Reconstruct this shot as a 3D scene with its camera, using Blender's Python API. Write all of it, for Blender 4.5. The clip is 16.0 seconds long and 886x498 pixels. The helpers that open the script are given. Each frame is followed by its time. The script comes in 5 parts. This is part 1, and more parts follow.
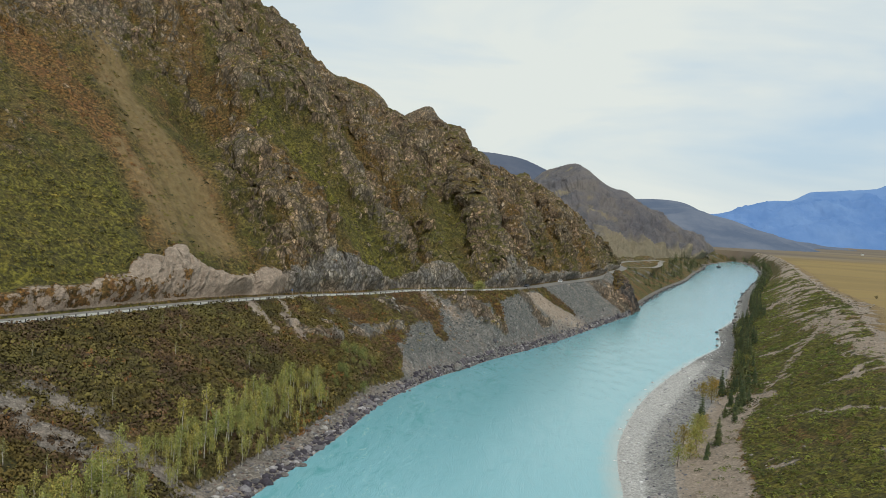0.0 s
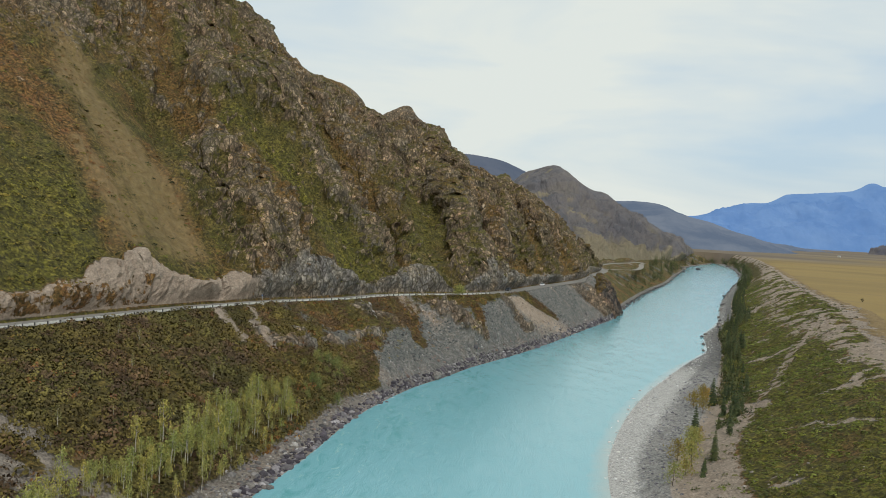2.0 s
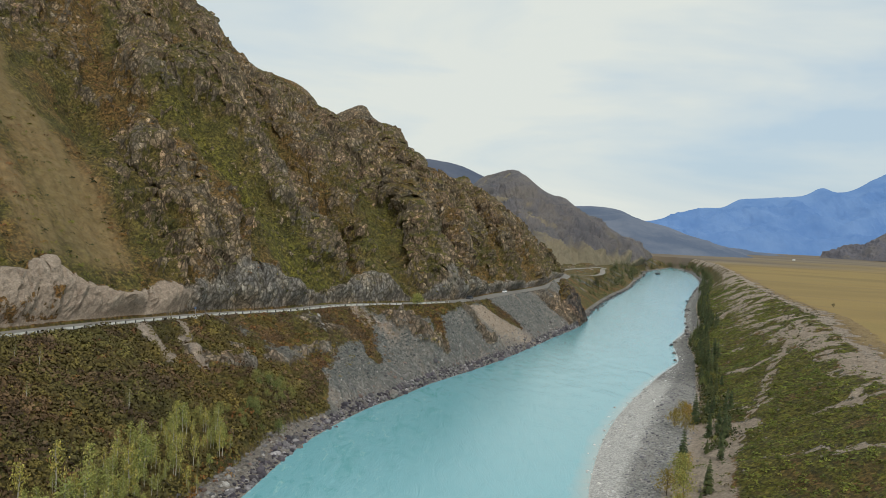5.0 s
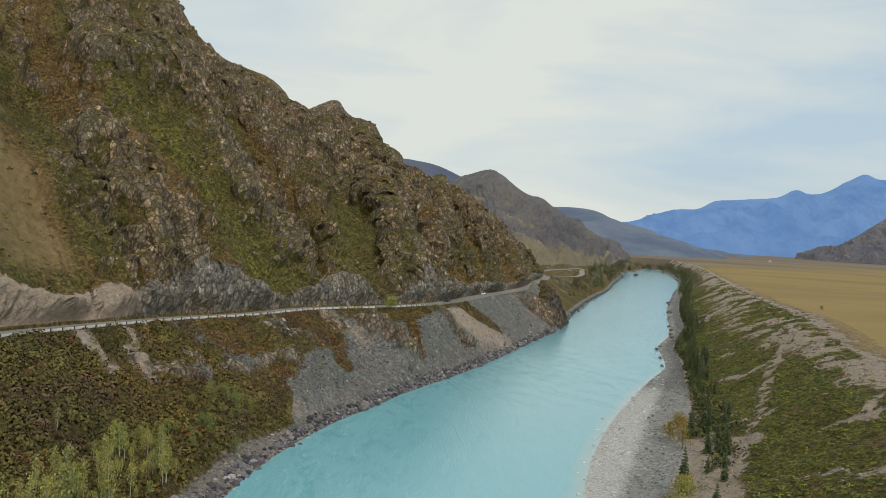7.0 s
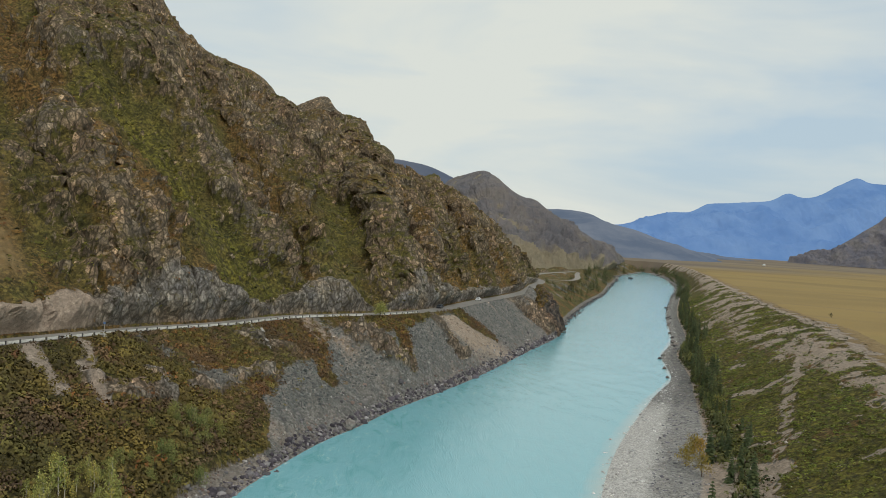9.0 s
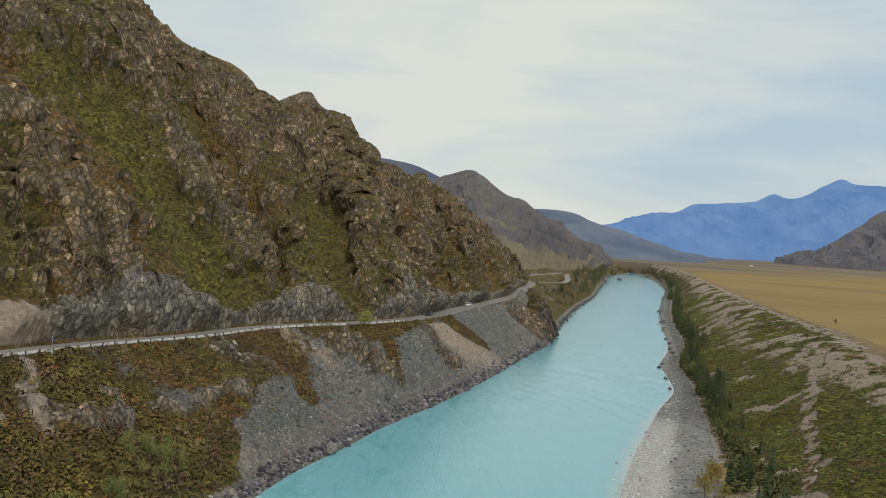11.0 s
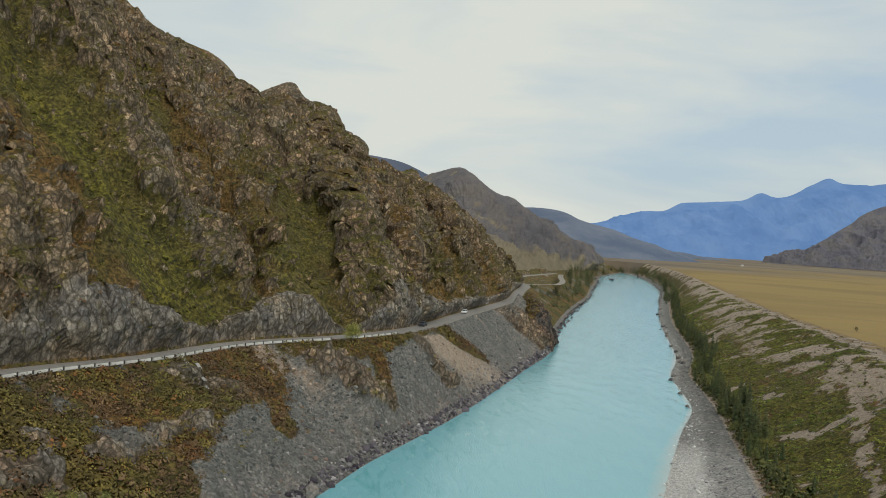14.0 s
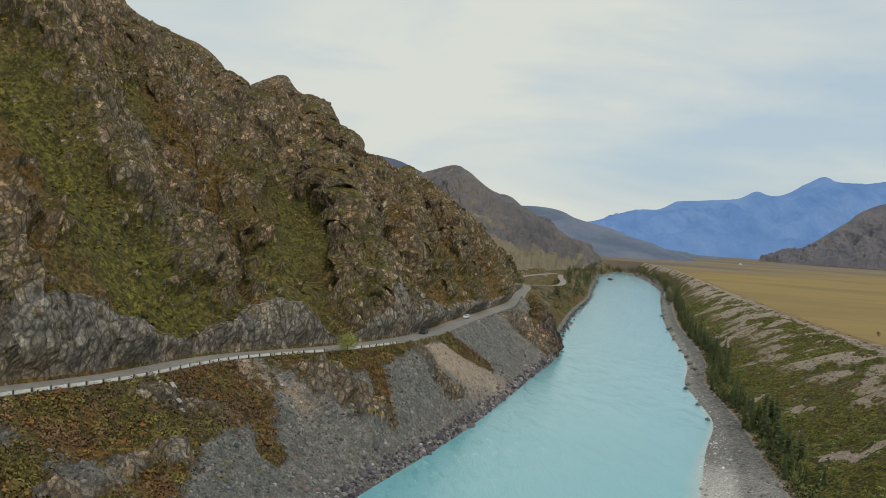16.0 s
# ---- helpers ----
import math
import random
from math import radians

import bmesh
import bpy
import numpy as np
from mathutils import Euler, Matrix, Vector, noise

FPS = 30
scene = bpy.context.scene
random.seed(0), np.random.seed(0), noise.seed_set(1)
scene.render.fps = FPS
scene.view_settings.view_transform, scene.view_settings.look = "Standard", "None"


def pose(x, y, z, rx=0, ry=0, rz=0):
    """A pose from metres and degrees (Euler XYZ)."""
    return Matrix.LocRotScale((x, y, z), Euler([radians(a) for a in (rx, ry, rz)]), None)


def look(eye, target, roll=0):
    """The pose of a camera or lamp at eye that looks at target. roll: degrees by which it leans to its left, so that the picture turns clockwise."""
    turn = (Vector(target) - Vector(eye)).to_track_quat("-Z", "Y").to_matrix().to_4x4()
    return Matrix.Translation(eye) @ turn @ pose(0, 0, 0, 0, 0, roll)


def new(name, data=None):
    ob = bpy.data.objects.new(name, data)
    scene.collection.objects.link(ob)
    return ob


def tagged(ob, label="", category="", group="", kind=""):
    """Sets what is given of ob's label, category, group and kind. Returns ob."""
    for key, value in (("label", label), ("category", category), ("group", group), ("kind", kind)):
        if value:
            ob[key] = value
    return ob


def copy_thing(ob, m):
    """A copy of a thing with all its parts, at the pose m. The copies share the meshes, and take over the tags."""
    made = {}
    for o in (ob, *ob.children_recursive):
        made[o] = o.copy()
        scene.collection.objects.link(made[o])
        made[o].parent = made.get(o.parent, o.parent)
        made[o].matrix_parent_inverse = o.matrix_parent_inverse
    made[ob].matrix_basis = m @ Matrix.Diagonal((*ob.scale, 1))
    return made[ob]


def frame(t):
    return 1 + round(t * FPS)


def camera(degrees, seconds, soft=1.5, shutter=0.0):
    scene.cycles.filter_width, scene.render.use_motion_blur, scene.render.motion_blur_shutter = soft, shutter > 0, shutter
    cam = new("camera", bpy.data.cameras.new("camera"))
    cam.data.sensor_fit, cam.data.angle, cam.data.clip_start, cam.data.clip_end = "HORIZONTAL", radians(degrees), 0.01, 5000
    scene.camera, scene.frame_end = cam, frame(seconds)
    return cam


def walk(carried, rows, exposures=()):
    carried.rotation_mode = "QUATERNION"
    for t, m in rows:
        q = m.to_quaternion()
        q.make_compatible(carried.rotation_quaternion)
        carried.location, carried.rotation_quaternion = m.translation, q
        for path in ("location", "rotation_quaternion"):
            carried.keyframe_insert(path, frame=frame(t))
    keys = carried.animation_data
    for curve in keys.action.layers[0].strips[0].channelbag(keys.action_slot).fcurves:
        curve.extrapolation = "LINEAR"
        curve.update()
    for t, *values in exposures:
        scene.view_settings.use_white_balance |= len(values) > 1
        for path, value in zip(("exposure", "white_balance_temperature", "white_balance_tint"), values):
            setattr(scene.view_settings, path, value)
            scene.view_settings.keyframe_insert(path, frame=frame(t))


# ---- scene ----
cam = camera(56.0, 16.0, soft=0.65)
PATH = [
    (0, (0.671, 10.747, 51.068), (0.554, 12.742, 50.99), 3.3),
    (0.5, (0.343, 13.854, 51.024), (0.238, 15.849, 50.947), 3.4),
    (1, (0.109, 16.905, 50.946), (0.017, 18.902, 50.873), 3.4),
    (1.5, (0.056, 19.967, 50.876), (-0.025, 21.964, 50.804), 3.3),
    (2, (-0.021, 23.2, 50.808), (-0.088, 25.197, 50.738), 3.3),
    (2.5, (-0.068, 26.674, 50.668), (-0.12, 28.672, 50.601), 3.2),
    (3, (-0.225, 30.44, 50.438), (-0.262, 32.439, 50.375), 3.2),
    (3.5, (-0.391, 34.571, 50.201), (-0.413, 36.57, 50.142), 3.1),
    (4, (-0.406, 38.463, 50.154), (-0.412, 40.462, 50.097), 3.1),
    (4.2, (-0.437, 40.178, 50.126), (-0.433, 42.177, 50.071), 3.1),
    (6.5, (0.211, 60.598, 49.215), (0.282, 62.596, 49.168), 3.1),
    (7, (0.294, 65.324, 48.992), (0.383, 67.321, 48.947), 3.2),
    (7.5, (0.304, 70.107, 48.72), (0.401, 72.104, 48.676), 3.3),
    (8, (0.512, 74.991, 48.637), (0.612, 76.988, 48.596), 3.4),
    (8.5, (0.543, 79.846, 48.933), (0.646, 81.843, 48.893), 3.5),
    (9, (0.548, 84.692, 49.169), (0.657, 86.689, 49.129), 3.5),
    (11.5, (0.013, 108.49, 50.176), (0.164, 110.484, 50.137), 3.7),
    (12, (-0.122, 113.187, 50.289), (0.035, 115.181, 50.25), 3.7),
    (12.5, (-0.227, 117.841, 50.41), (-0.064, 119.834, 50.371), 3.7),
    (13, (-0.478, 122.565, 50.591), (-0.31, 124.558, 50.551), 3.7),
    (13.5, (-0.565, 127.284, 50.79), (-0.392, 129.276, 50.749), 3.8),
    (14, (-0.659, 131.906, 51.005), (-0.483, 133.897, 50.963), 3.8),
    (14.5, (-0.694, 136.514, 51.172), (-0.514, 138.505, 51.13), 3.8),
    (15, (-0.868, 141.319, 51.304), (-0.683, 143.31, 51.26), 3.8),
    (15.5, (-1.177, 146.182, 51.336), (-0.987, 148.173, 51.292), 3.8),
    (16, (-1.376, 151.216, 51.344), (-1.186, 153.206, 51.299), 3.8),
]
walk(cam, [(t, look(eye, target, roll)) for t, eye, target, roll in PATH], exposures=[(0, 0.12, 6200, 9), (8, 0.02, 6340, 9), (16, -0.05, 6400, 9)])

# ---- world, sun, exposure ----
SUN_EL, SUN_AZ = 42.0, 160.0            # height and compass turn of the veiled sun, degrees


def build_world():
    w = bpy.data.worlds.new("overcast_sky")
    w.use_nodes = True
    nt = w.node_tree
    nt.nodes.clear()
    N, L = nt.nodes.new, nt.links.new
    out, bg = N("ShaderNodeOutputWorld"), N("ShaderNodeBackground")
    sky = N("ShaderNodeTexSky")
    sky.sky_type, sky.sun_disc = "NISHITA", False
    sky.sun_elevation, sky.sun_rotation = radians(SUN_EL), radians(SUN_AZ)
    sky.air_density, sky.dust_density = 1.0, 2.0
    tc, mp = N("ShaderNodeTexCoord"), N("ShaderNodeMapping")
    mp.inputs["Scale"].default_value = (1.0, 1.0, 4.6)
    mp.inputs["Location"].default_value = (0.3, 0.1, 0.2)
    L(tc.outputs["Generated"], mp.inputs["Vector"])
    n = N("ShaderNodeTexNoise")
    n.inputs["Scale"].default_value, n.inputs["Detail"].default_value = 1.9, 5.0
    n.inputs["Roughness"].default_value, n.inputs["Distortion"].default_value = 0.5, 0.4
    L(mp.outputs["Vector"], n.inputs["Vector"])
    r = N("ShaderNodeValToRGB")
    r.color_ramp.elements[0].position, r.color_ramp.elements[1].position = 0.33, 0.55
    L(n.outputs["Fac"], r.inputs["Fac"])
    blue, mix = N("ShaderNodeMixRGB"), N("ShaderNodeMixRGB")
    # thin cloud: the clear sky shows through as pale blue
    blue.inputs["Fac"].default_value = 0.80
    blue.inputs["Color2"].default_value = (5.2, 6.3, 7.0, 1)
    L(sky.outputs["Color"], blue.inputs["Color1"])
    L(r.outputs["Color"], mix.inputs["Fac"])
    L(blue.outputs["Color"], mix.inputs["Color1"])
    mix.inputs["Color2"].default_value = (7.1, 7.3, 6.7, 1)
    L(mix.outputs["Color"], bg.inputs["Color"])
    bg.inputs["Strength"].default_value = 0.10
    L(bg.outputs["Background"], out.inputs["Surface"])
    scene.world = w


build_world()
sun = new("sun", bpy.data.lights.new("sun", "SUN"))
sun.data.energy, sun.data.angle, sun.data.color = 1.5, radians(12), (1.0, 0.95, 0.87)
az = radians(SUN_AZ)
sun.matrix_world = look((0, 0, 0), (-math.sin(az) * math.cos(radians(SUN_EL)), -math.cos(az) * math.cos(radians(SUN_EL)), -math.sin(radians(SUN_EL))))


# ---- materials ----
class Nodes:
    """A short way to wire a principled material."""

    def __init__(self, name, rough=0.9):
        self.m = bpy.data.materials.new(name)
        self.m.use_nodes = True
        self.t = self.m.node_tree
        self.b = self.t.nodes["Principled BSDF"]
        self.b.inputs["Roughness"].default_value = rough
        self.b.inputs["Specular IOR Level"].default_value = 0.25
        self.pos = self.t.nodes.new("ShaderNodeTexCoord").outputs["Object"]

    def put(self, socket, v):
        if isinstance(v, bpy.types.NodeSocket):
            self.t.links.new(v, socket)
        elif isinstance(v, (tuple, list)):
            socket.default_value = (*v, 1) if len(v) == 3 and socket.type == "RGBA" else v
        else:
            socket.default_value = v

    def node(self, kind):
        return self.t.nodes.new(kind)

    def noise(self, scale, detail=4, rough=0.55, distort=0.0, stretch=None, turn=(0, 0, 0)):
        n = self.node("ShaderNodeTexNoise")
        n.inputs["Scale"].default_value, n.inputs["Detail"].default_value = scale, detail
        n.inputs["Roughness"].default_value, n.inputs["Distortion"].default_value = rough, distort
        self.put(n.inputs["Vector"], self.warp(stretch, turn) if stretch else self.pos)
        return n.outputs["Fac"]

    def warp(self, stretch, turn=(0, 0, 0)):
        mp = self.node("ShaderNodeMapping")
        mp.inputs["Scale"].default_value = stretch
        mp.inputs["Rotation"].default_value = [radians(a) for a in turn]
        self.put(mp.inputs["Vector"], self.pos)
        return mp.outputs["Vector"]

    def cells(self, scale, feature="F1", out="Distance", stretch=None, turn=(0, 0, 0), warp=None):
        n = self.node("ShaderNodeTexVoronoi")
        n.feature = feature
        n.inputs["Scale"].default_value = scale
        v = self.warp(stretch, turn) if stretch else self.pos
        if warp:
            w, add, mul = self.node("ShaderNodeTexNoise"), self.node("ShaderNodeVectorMath"), self.node("ShaderNodeVectorMath")
            w.inputs["Scale"].default_value, w.inputs["Detail"].default_value = warp[0], 4
            self.put(w.inputs["Vector"], v)
            mul.operation, add.operation = "MULTIPLY_ADD", "ADD"
            self.put(mul.inputs[0], w.outputs["Color"])
            mul.inputs[1].default_value, mul.inputs[2].default_value = [warp[1]] * 3, [-warp[1] / 2] * 3
            self.put(add.inputs[0], v), self.put(add.inputs[1], mul.outputs[0])
            v = add.outputs[0]
        self.put(n.inputs["Vector"], v)
        return n.outputs[out]

    def ramp(self, fac, *stops):
        r = self.node("ShaderNodeValToRGB")
        e = r.color_ramp.elements
        while len(e) < len(stops):
            e.new(0.5)
        for el, (p, c) in zip(e, stops):
            el.position = p
            el.color = (c, c, c, 1) if isinstance(c, (int, float)) else (*c, 1)
        self.put(r.inputs["Fac"], fac)
        return r.outputs["Color"]

    def mix(self, fac, a, b, how="MIX"):
        n = self.node("ShaderNodeMixRGB")
        n.blend_type = how
        for k, v in (("Fac", fac), ("Color1", a), ("Color2", b)):
            self.put(n.inputs[k], v)
        return n.outputs["Color"]

    def math(self, how, a, b=0.0):
        n = self.node("ShaderNodeMath")
        n.operation = how
        self.put(n.inputs[0], a), self.put(n.inputs[1], b)
        return n.outputs[0]

    def attr(self, name):
        n = self.node("ShaderNodeAttribute")
        n.attribute_name = name
        return n.outputs["Color"]

    def split(self, color):
        n = self.node("ShaderNodeSeparateColor")
        self.put(n.inputs[0], color)
        return n.outputs[0], n.outputs[1], n.outputs[2]

    def bump(self, height, strength=0.5, distance=0.3, after=None):
        n = self.node("ShaderNodeBump")
        n.inputs["Strength"].default_value, n.inputs["Distance"].default_value = strength, distance
        self.put(n.inputs["Height"], height)
        if after:
            self.put(n.inputs["Normal"], after)
        return n.outputs["Normal"]

    def done(self, color, normal=None, rough=None):
        self.put(self.b.inputs["Base Color"], color)
        if normal:
            self.put(self.b.inputs["Normal"], normal)
        if rough is not None:
            self.put(self.b.inputs["Roughness"], rough)
        return self.m


def slope_material(name, tan=(0.325, 0.250, 0.172), grey=(0.228, 0.202, 0.168), dark=(0.046, 0.038, 0.025)):
    """Rock, turf and scree; the mesh's own zones say where each one lies: red turf, green autumn tint, blue scree."""
    k = Nodes(name, 0.95)
    veg, warm, pale = k.split(k.attr("zone"))
    dry, cutting, shoal = k.split(k.attr("more"))
    mid, fine = k.noise(0.22, 5, 0.6), k.noise(1.6, 6, 0.72)
    steep = dict(stretch=(1.1, 1.1, 0.85), turn=(22, 12, 28))
    grain, flake = k.noise(0.6, 6, 0.75, 0.2, **steep), k.noise(2.0, 5, 0.75, 0.0, **steep)
    joints = dict(stretch=(1, 1, 0.52), turn=(-14, 20, 8), warp=(0.6, 0.7))
    chips = k.split(k.cells(0.6, "F1", "Color", **joints))[0]
    chips2 = k.split(k.cells(1.4, "F1", "Color", **joints))[1]
    ridges = k.node("ShaderNodeTexNoise")
    ridges.noise_type, ridges.normalize = "RIDGED_MULTIFRACTAL", True
    ridges.inputs["Scale"].default_value, ridges.inputs["Detail"].default_value = 0.3, 6
    ridges.inputs["Roughness"].default_value, ridges.inputs["Distortion"].default_value = 0.75, 0.6
    k.put(ridges.inputs["Vector"], k.warp((1.2, 1.2, 0.5), (20, 10, 30)))
    rib = ridges.outputs["Fac"]
    tint = k.ramp(k.noise(0.07, 4, 0.6), (0.34, grey), (0.50, tan), (0.70, (0.35, 0.235, 0.160)))
    tint = k.mix(k.math("MULTIPLY", cutting, 0.9), tint, k.ramp(k.noise(0.12, 4, 0.6), (0.36, (0.245, 0.240, 0.240)), (0.52, (0.325, 0.300, 0.265)), (0.66, (0.37, 0.300, 0.220))))
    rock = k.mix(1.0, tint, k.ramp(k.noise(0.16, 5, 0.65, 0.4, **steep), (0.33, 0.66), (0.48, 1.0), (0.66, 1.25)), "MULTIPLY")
    rock = k.mix(k.math("SUBTRACT", 1.0, k.math("MULTIPLY", cutting, 0.55)), rock, k.ramp(chips, (0.0, (0.62, 0.60, 0.58)), (0.5, (0.95, 0.93, 0.90)), (0.8, (1.26, 1.22, 1.14)), (1.0, (1.85, 1.74, 1.55))), "MULTIPLY")
    rock = k.mix(1.0, rock, k.ramp(chips2, (0.0, 0.78), (1.0, 1.28)), "MULTIPLY")
    rock = k.mix(1.0, rock, k.ramp(flake, (0.34, 0.70), (0.66, 1.30)), "MULTIPLY")
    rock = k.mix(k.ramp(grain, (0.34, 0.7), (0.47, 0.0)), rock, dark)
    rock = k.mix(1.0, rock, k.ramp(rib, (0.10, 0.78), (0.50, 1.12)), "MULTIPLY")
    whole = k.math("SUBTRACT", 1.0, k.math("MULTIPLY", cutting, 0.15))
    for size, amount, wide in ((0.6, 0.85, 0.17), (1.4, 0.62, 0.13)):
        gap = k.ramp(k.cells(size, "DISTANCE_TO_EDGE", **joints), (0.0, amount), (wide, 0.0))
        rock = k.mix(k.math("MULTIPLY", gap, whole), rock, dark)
    lichen = k.ramp(k.noise(0.5, 5, 0.7), (0.60, 0.0), (0.70, 0.6))
    rock = k.mix(lichen, rock, (0.20, 0.165, 0.055))
    green = k.ramp(k.noise(0.13, 5, 0.65), (0.30, (0.060, 0.056, 0.020)), (0.45, (0.118, 0.104, 0.026)), (0.58, (0.165, 0.126, 0.036)), (0.72, (0.140, 0.090, 0.040)))
    autumn = k.ramp(k.noise(0.3, 5, 0.65), (0.30, (0.16, 0.108, 0.040)), (0.48, (0.235, 0.128, 0.042)), (0.66, (0.190, 0.088, 0.036)))
    lush = k.math("MULTIPLY", warm, -1.0)
    green = k.mix(lush, green, k.ramp(k.noise(0.5, 4, 0.6), (0.34, (0.066, 0.060, 0.018)), (0.47, (0.150, 0.138, 0.024)), (0.64, (0.225, 0.195, 0.032))))
    turf = k.mix(warm, green, autumn)
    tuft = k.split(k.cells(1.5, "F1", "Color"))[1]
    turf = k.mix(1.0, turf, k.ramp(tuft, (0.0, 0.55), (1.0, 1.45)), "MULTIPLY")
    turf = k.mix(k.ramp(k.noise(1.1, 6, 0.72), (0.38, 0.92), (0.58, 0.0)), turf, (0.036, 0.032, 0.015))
    stones = k.split(k.cells(1.25, "F1", "Color"))[0]
    grit = k.split(k.cells(3.4, "F1", "Color"))[0]
    scree = k.mix(k.ramp(mid, (0.35, 0.0), (0.65, 1.0)), (0.125, 0.132, 0.127), (0.200, 0.188, 0.170))
    brown = k.mix(k.ramp(fine, (0.3, 0.0), (0.7, 1.0)), (0.31, 0.240, 0.182), (0.45, 0.362, 0.285))
    loose = k.mix(warm, scree, brown)
    loose = k.mix(shoal, loose, (0.42, 0.405, 0.385))
    loose = k.mix(k.math("MULTIPLY", k.math("SUBTRACT", 1.0, k.math("MULTIPLY", shoal, 0.85)), k.math("SUBTRACT", 1.0, k.math("MULTIPLY", warm, 0.65))), loose, k.ramp(stones, (0.0, 0.62), (0.7, 1.0), (0.93, 1.2), (1.0, 1.5)), "MULTIPLY")
    loose = k.mix(k.math("SUBTRACT", 1.0, k.math("MULTIPLY", warm, 0.5)), loose, k.ramp(grit, (0.0, 0.65), (1.0, 1.35)), "MULTIPLY")
    straw = k.ramp(k.noise(0.35, 5, 0.7), (0.32, (0.195, 0.130, 0.058)), (0.55, (0.275, 0.195, 0.092)), (0.75, (0.315, 0.240, 0.130)))
    straw = k.mix(k.ramp(k.noise(0.9, 3, 0.5), (0.60, 0.0), (0.68, 0.45)), straw, (0.07, 0.058, 0.030))
    turf = k.mix(dry, turf, straw)
    edge = k.math("ADD", veg, k.math("MULTIPLY", k.math("SUBTRACT", k.noise(0.45, 6, 0.75), 0.5), 2.2))
    c = k.mix(k.ramp(pale, (0.25, 0.0), (0.65, 1.0)), rock, loose)
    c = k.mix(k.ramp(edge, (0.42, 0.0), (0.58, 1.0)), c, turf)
    level = k.math("SUBTRACT", 1.0, k.math("MULTIPLY", shoal, 0.85))
    n = k.bump(k.math("MULTIPLY", level, k.math("ADD", k.math("ADD", k.math("MULTIPLY", rib, 0.6), k.math("MULTIPLY", chips, 0.35)), k.math("MULTIPLY", grain, 0.8))), 0.8, 0.8)
    n = k.bump(k.math("MULTIPLY", fine, level), 0.9, 0.5, n)
    return k.done(c, n)


def water_material():
    k = Nodes("glacial_water", 0.12)
    flow = dict(stretch=(1.0, 0.30, 1.0), turn=(0, 0, 22))
    body = k.ramp(k.noise(0.02, 4, 0.5, 0.6, **flow), (0.3, (0.172, 0.420, 0.480)), (0.7, (0.200, 0.455, 0.520)))
    body = k.mix(k.ramp(k.noise(0.35, 5, 0.7, 0.8, **flow), (0.60, 0.0), (0.80, 0.08)), body, (0.34, 0.58, 0.58))
    foam, swift, shoal = k.split(k.attr("more"))
    riffle = k.ramp(k.noise(0.22, 6, 0.75, 1.2, **flow), (0.34, 0.75), (0.50, 0.0))
    body = k.mix(k.math("MULTIPLY", swift, riffle), body, (0.085, 0.335, 0.345))
    crest = k.ramp(k.noise(0.5, 6, 0.75, 1.0, **flow), (0.57, 0.0), (0.72, 0.8))
    body = k.mix(k.math("MULTIPLY", swift, crest), body, (0.38, 0.62, 0.60))
    body = k.mix(k.ramp(k.math("ADD", shoal, k.math("MULTIPLY", k.math("SUBTRACT", k.noise(0.25, 4, 0.6), 0.5), 0.5)), (0.25, 0.0), (1.05, 1.0)), body, (0.36, 0.43, 0.41))
    body = k.mix(k.ramp(k.math("ADD", foam, k.math("MULTIPLY", k.math("SUBTRACT", k.noise(0.9, 4, 0.7), 0.5), 1.9)), (0.80, 0.0), (1.05, 0.7)), body, (0.62, 0.70, 0.70))
    n = k.bump(k.noise(0.30, 6, 0.72, 0.8, **flow), 0.30, 0.6)
    n = k.bump(k.noise(1.5, 4, 0.6, 0.3), 0.22, 0.15, n)
    k.b.inputs["Specular IOR Level"].default_value = 0.5
    return k.done(body, n)


def plain_material(name, lo, mid, hi):
    """Dry grass; the mesh's zone gives the browner ground far off (red) and old wheel tracks (green)."""
    k = Nodes(name, 0.95)
    far, track, _ = k.split(k.attr("zone"))
    c = k.ramp(k.noise(0.007, 3, 0.5, 0.5, stretch=(0.7, 1.0, 1.0), turn=(0, 0, -35)), (0.34, lo), (0.50, mid), (0.66, hi))
    band = k.noise(0.018, 2, 0.5, 0.6, stretch=(0.3, 1.0, 1.0), turn=(0, 0, -38))
    c = k.mix(k.ramp(band, (0.52, 0.0), (0.72, 0.12)), c, (0.20, 0.155, 0.085))
    c = k.mix(k.ramp(k.noise(0.8, 4, 0.7), (0.35, 0.25), (0.65, 0.0)), c, (0.15, 0.11, 0.05))
    c = k.mix(k.math("MULTIPLY", track, k.ramp(k.noise(0.12, 4, 0.65), (0.35, 0.15), (0.6, 0.8))), c, (0.15, 0.115, 0.080))
    c = k.mix(far, c, k.ramp(k.noise(0.006, 4, 0.6, 0.4, stretch=(0.25, 1.0, 1.0)), (0.36, (0.115, 0.095, 0.085)), (0.52, (0.175, 0.140, 0.105)), (0.66, (0.24, 0.185, 0.115))))
    return k.done(c, k.bump(k.noise(0.9, 3), 0.25, 0.25))


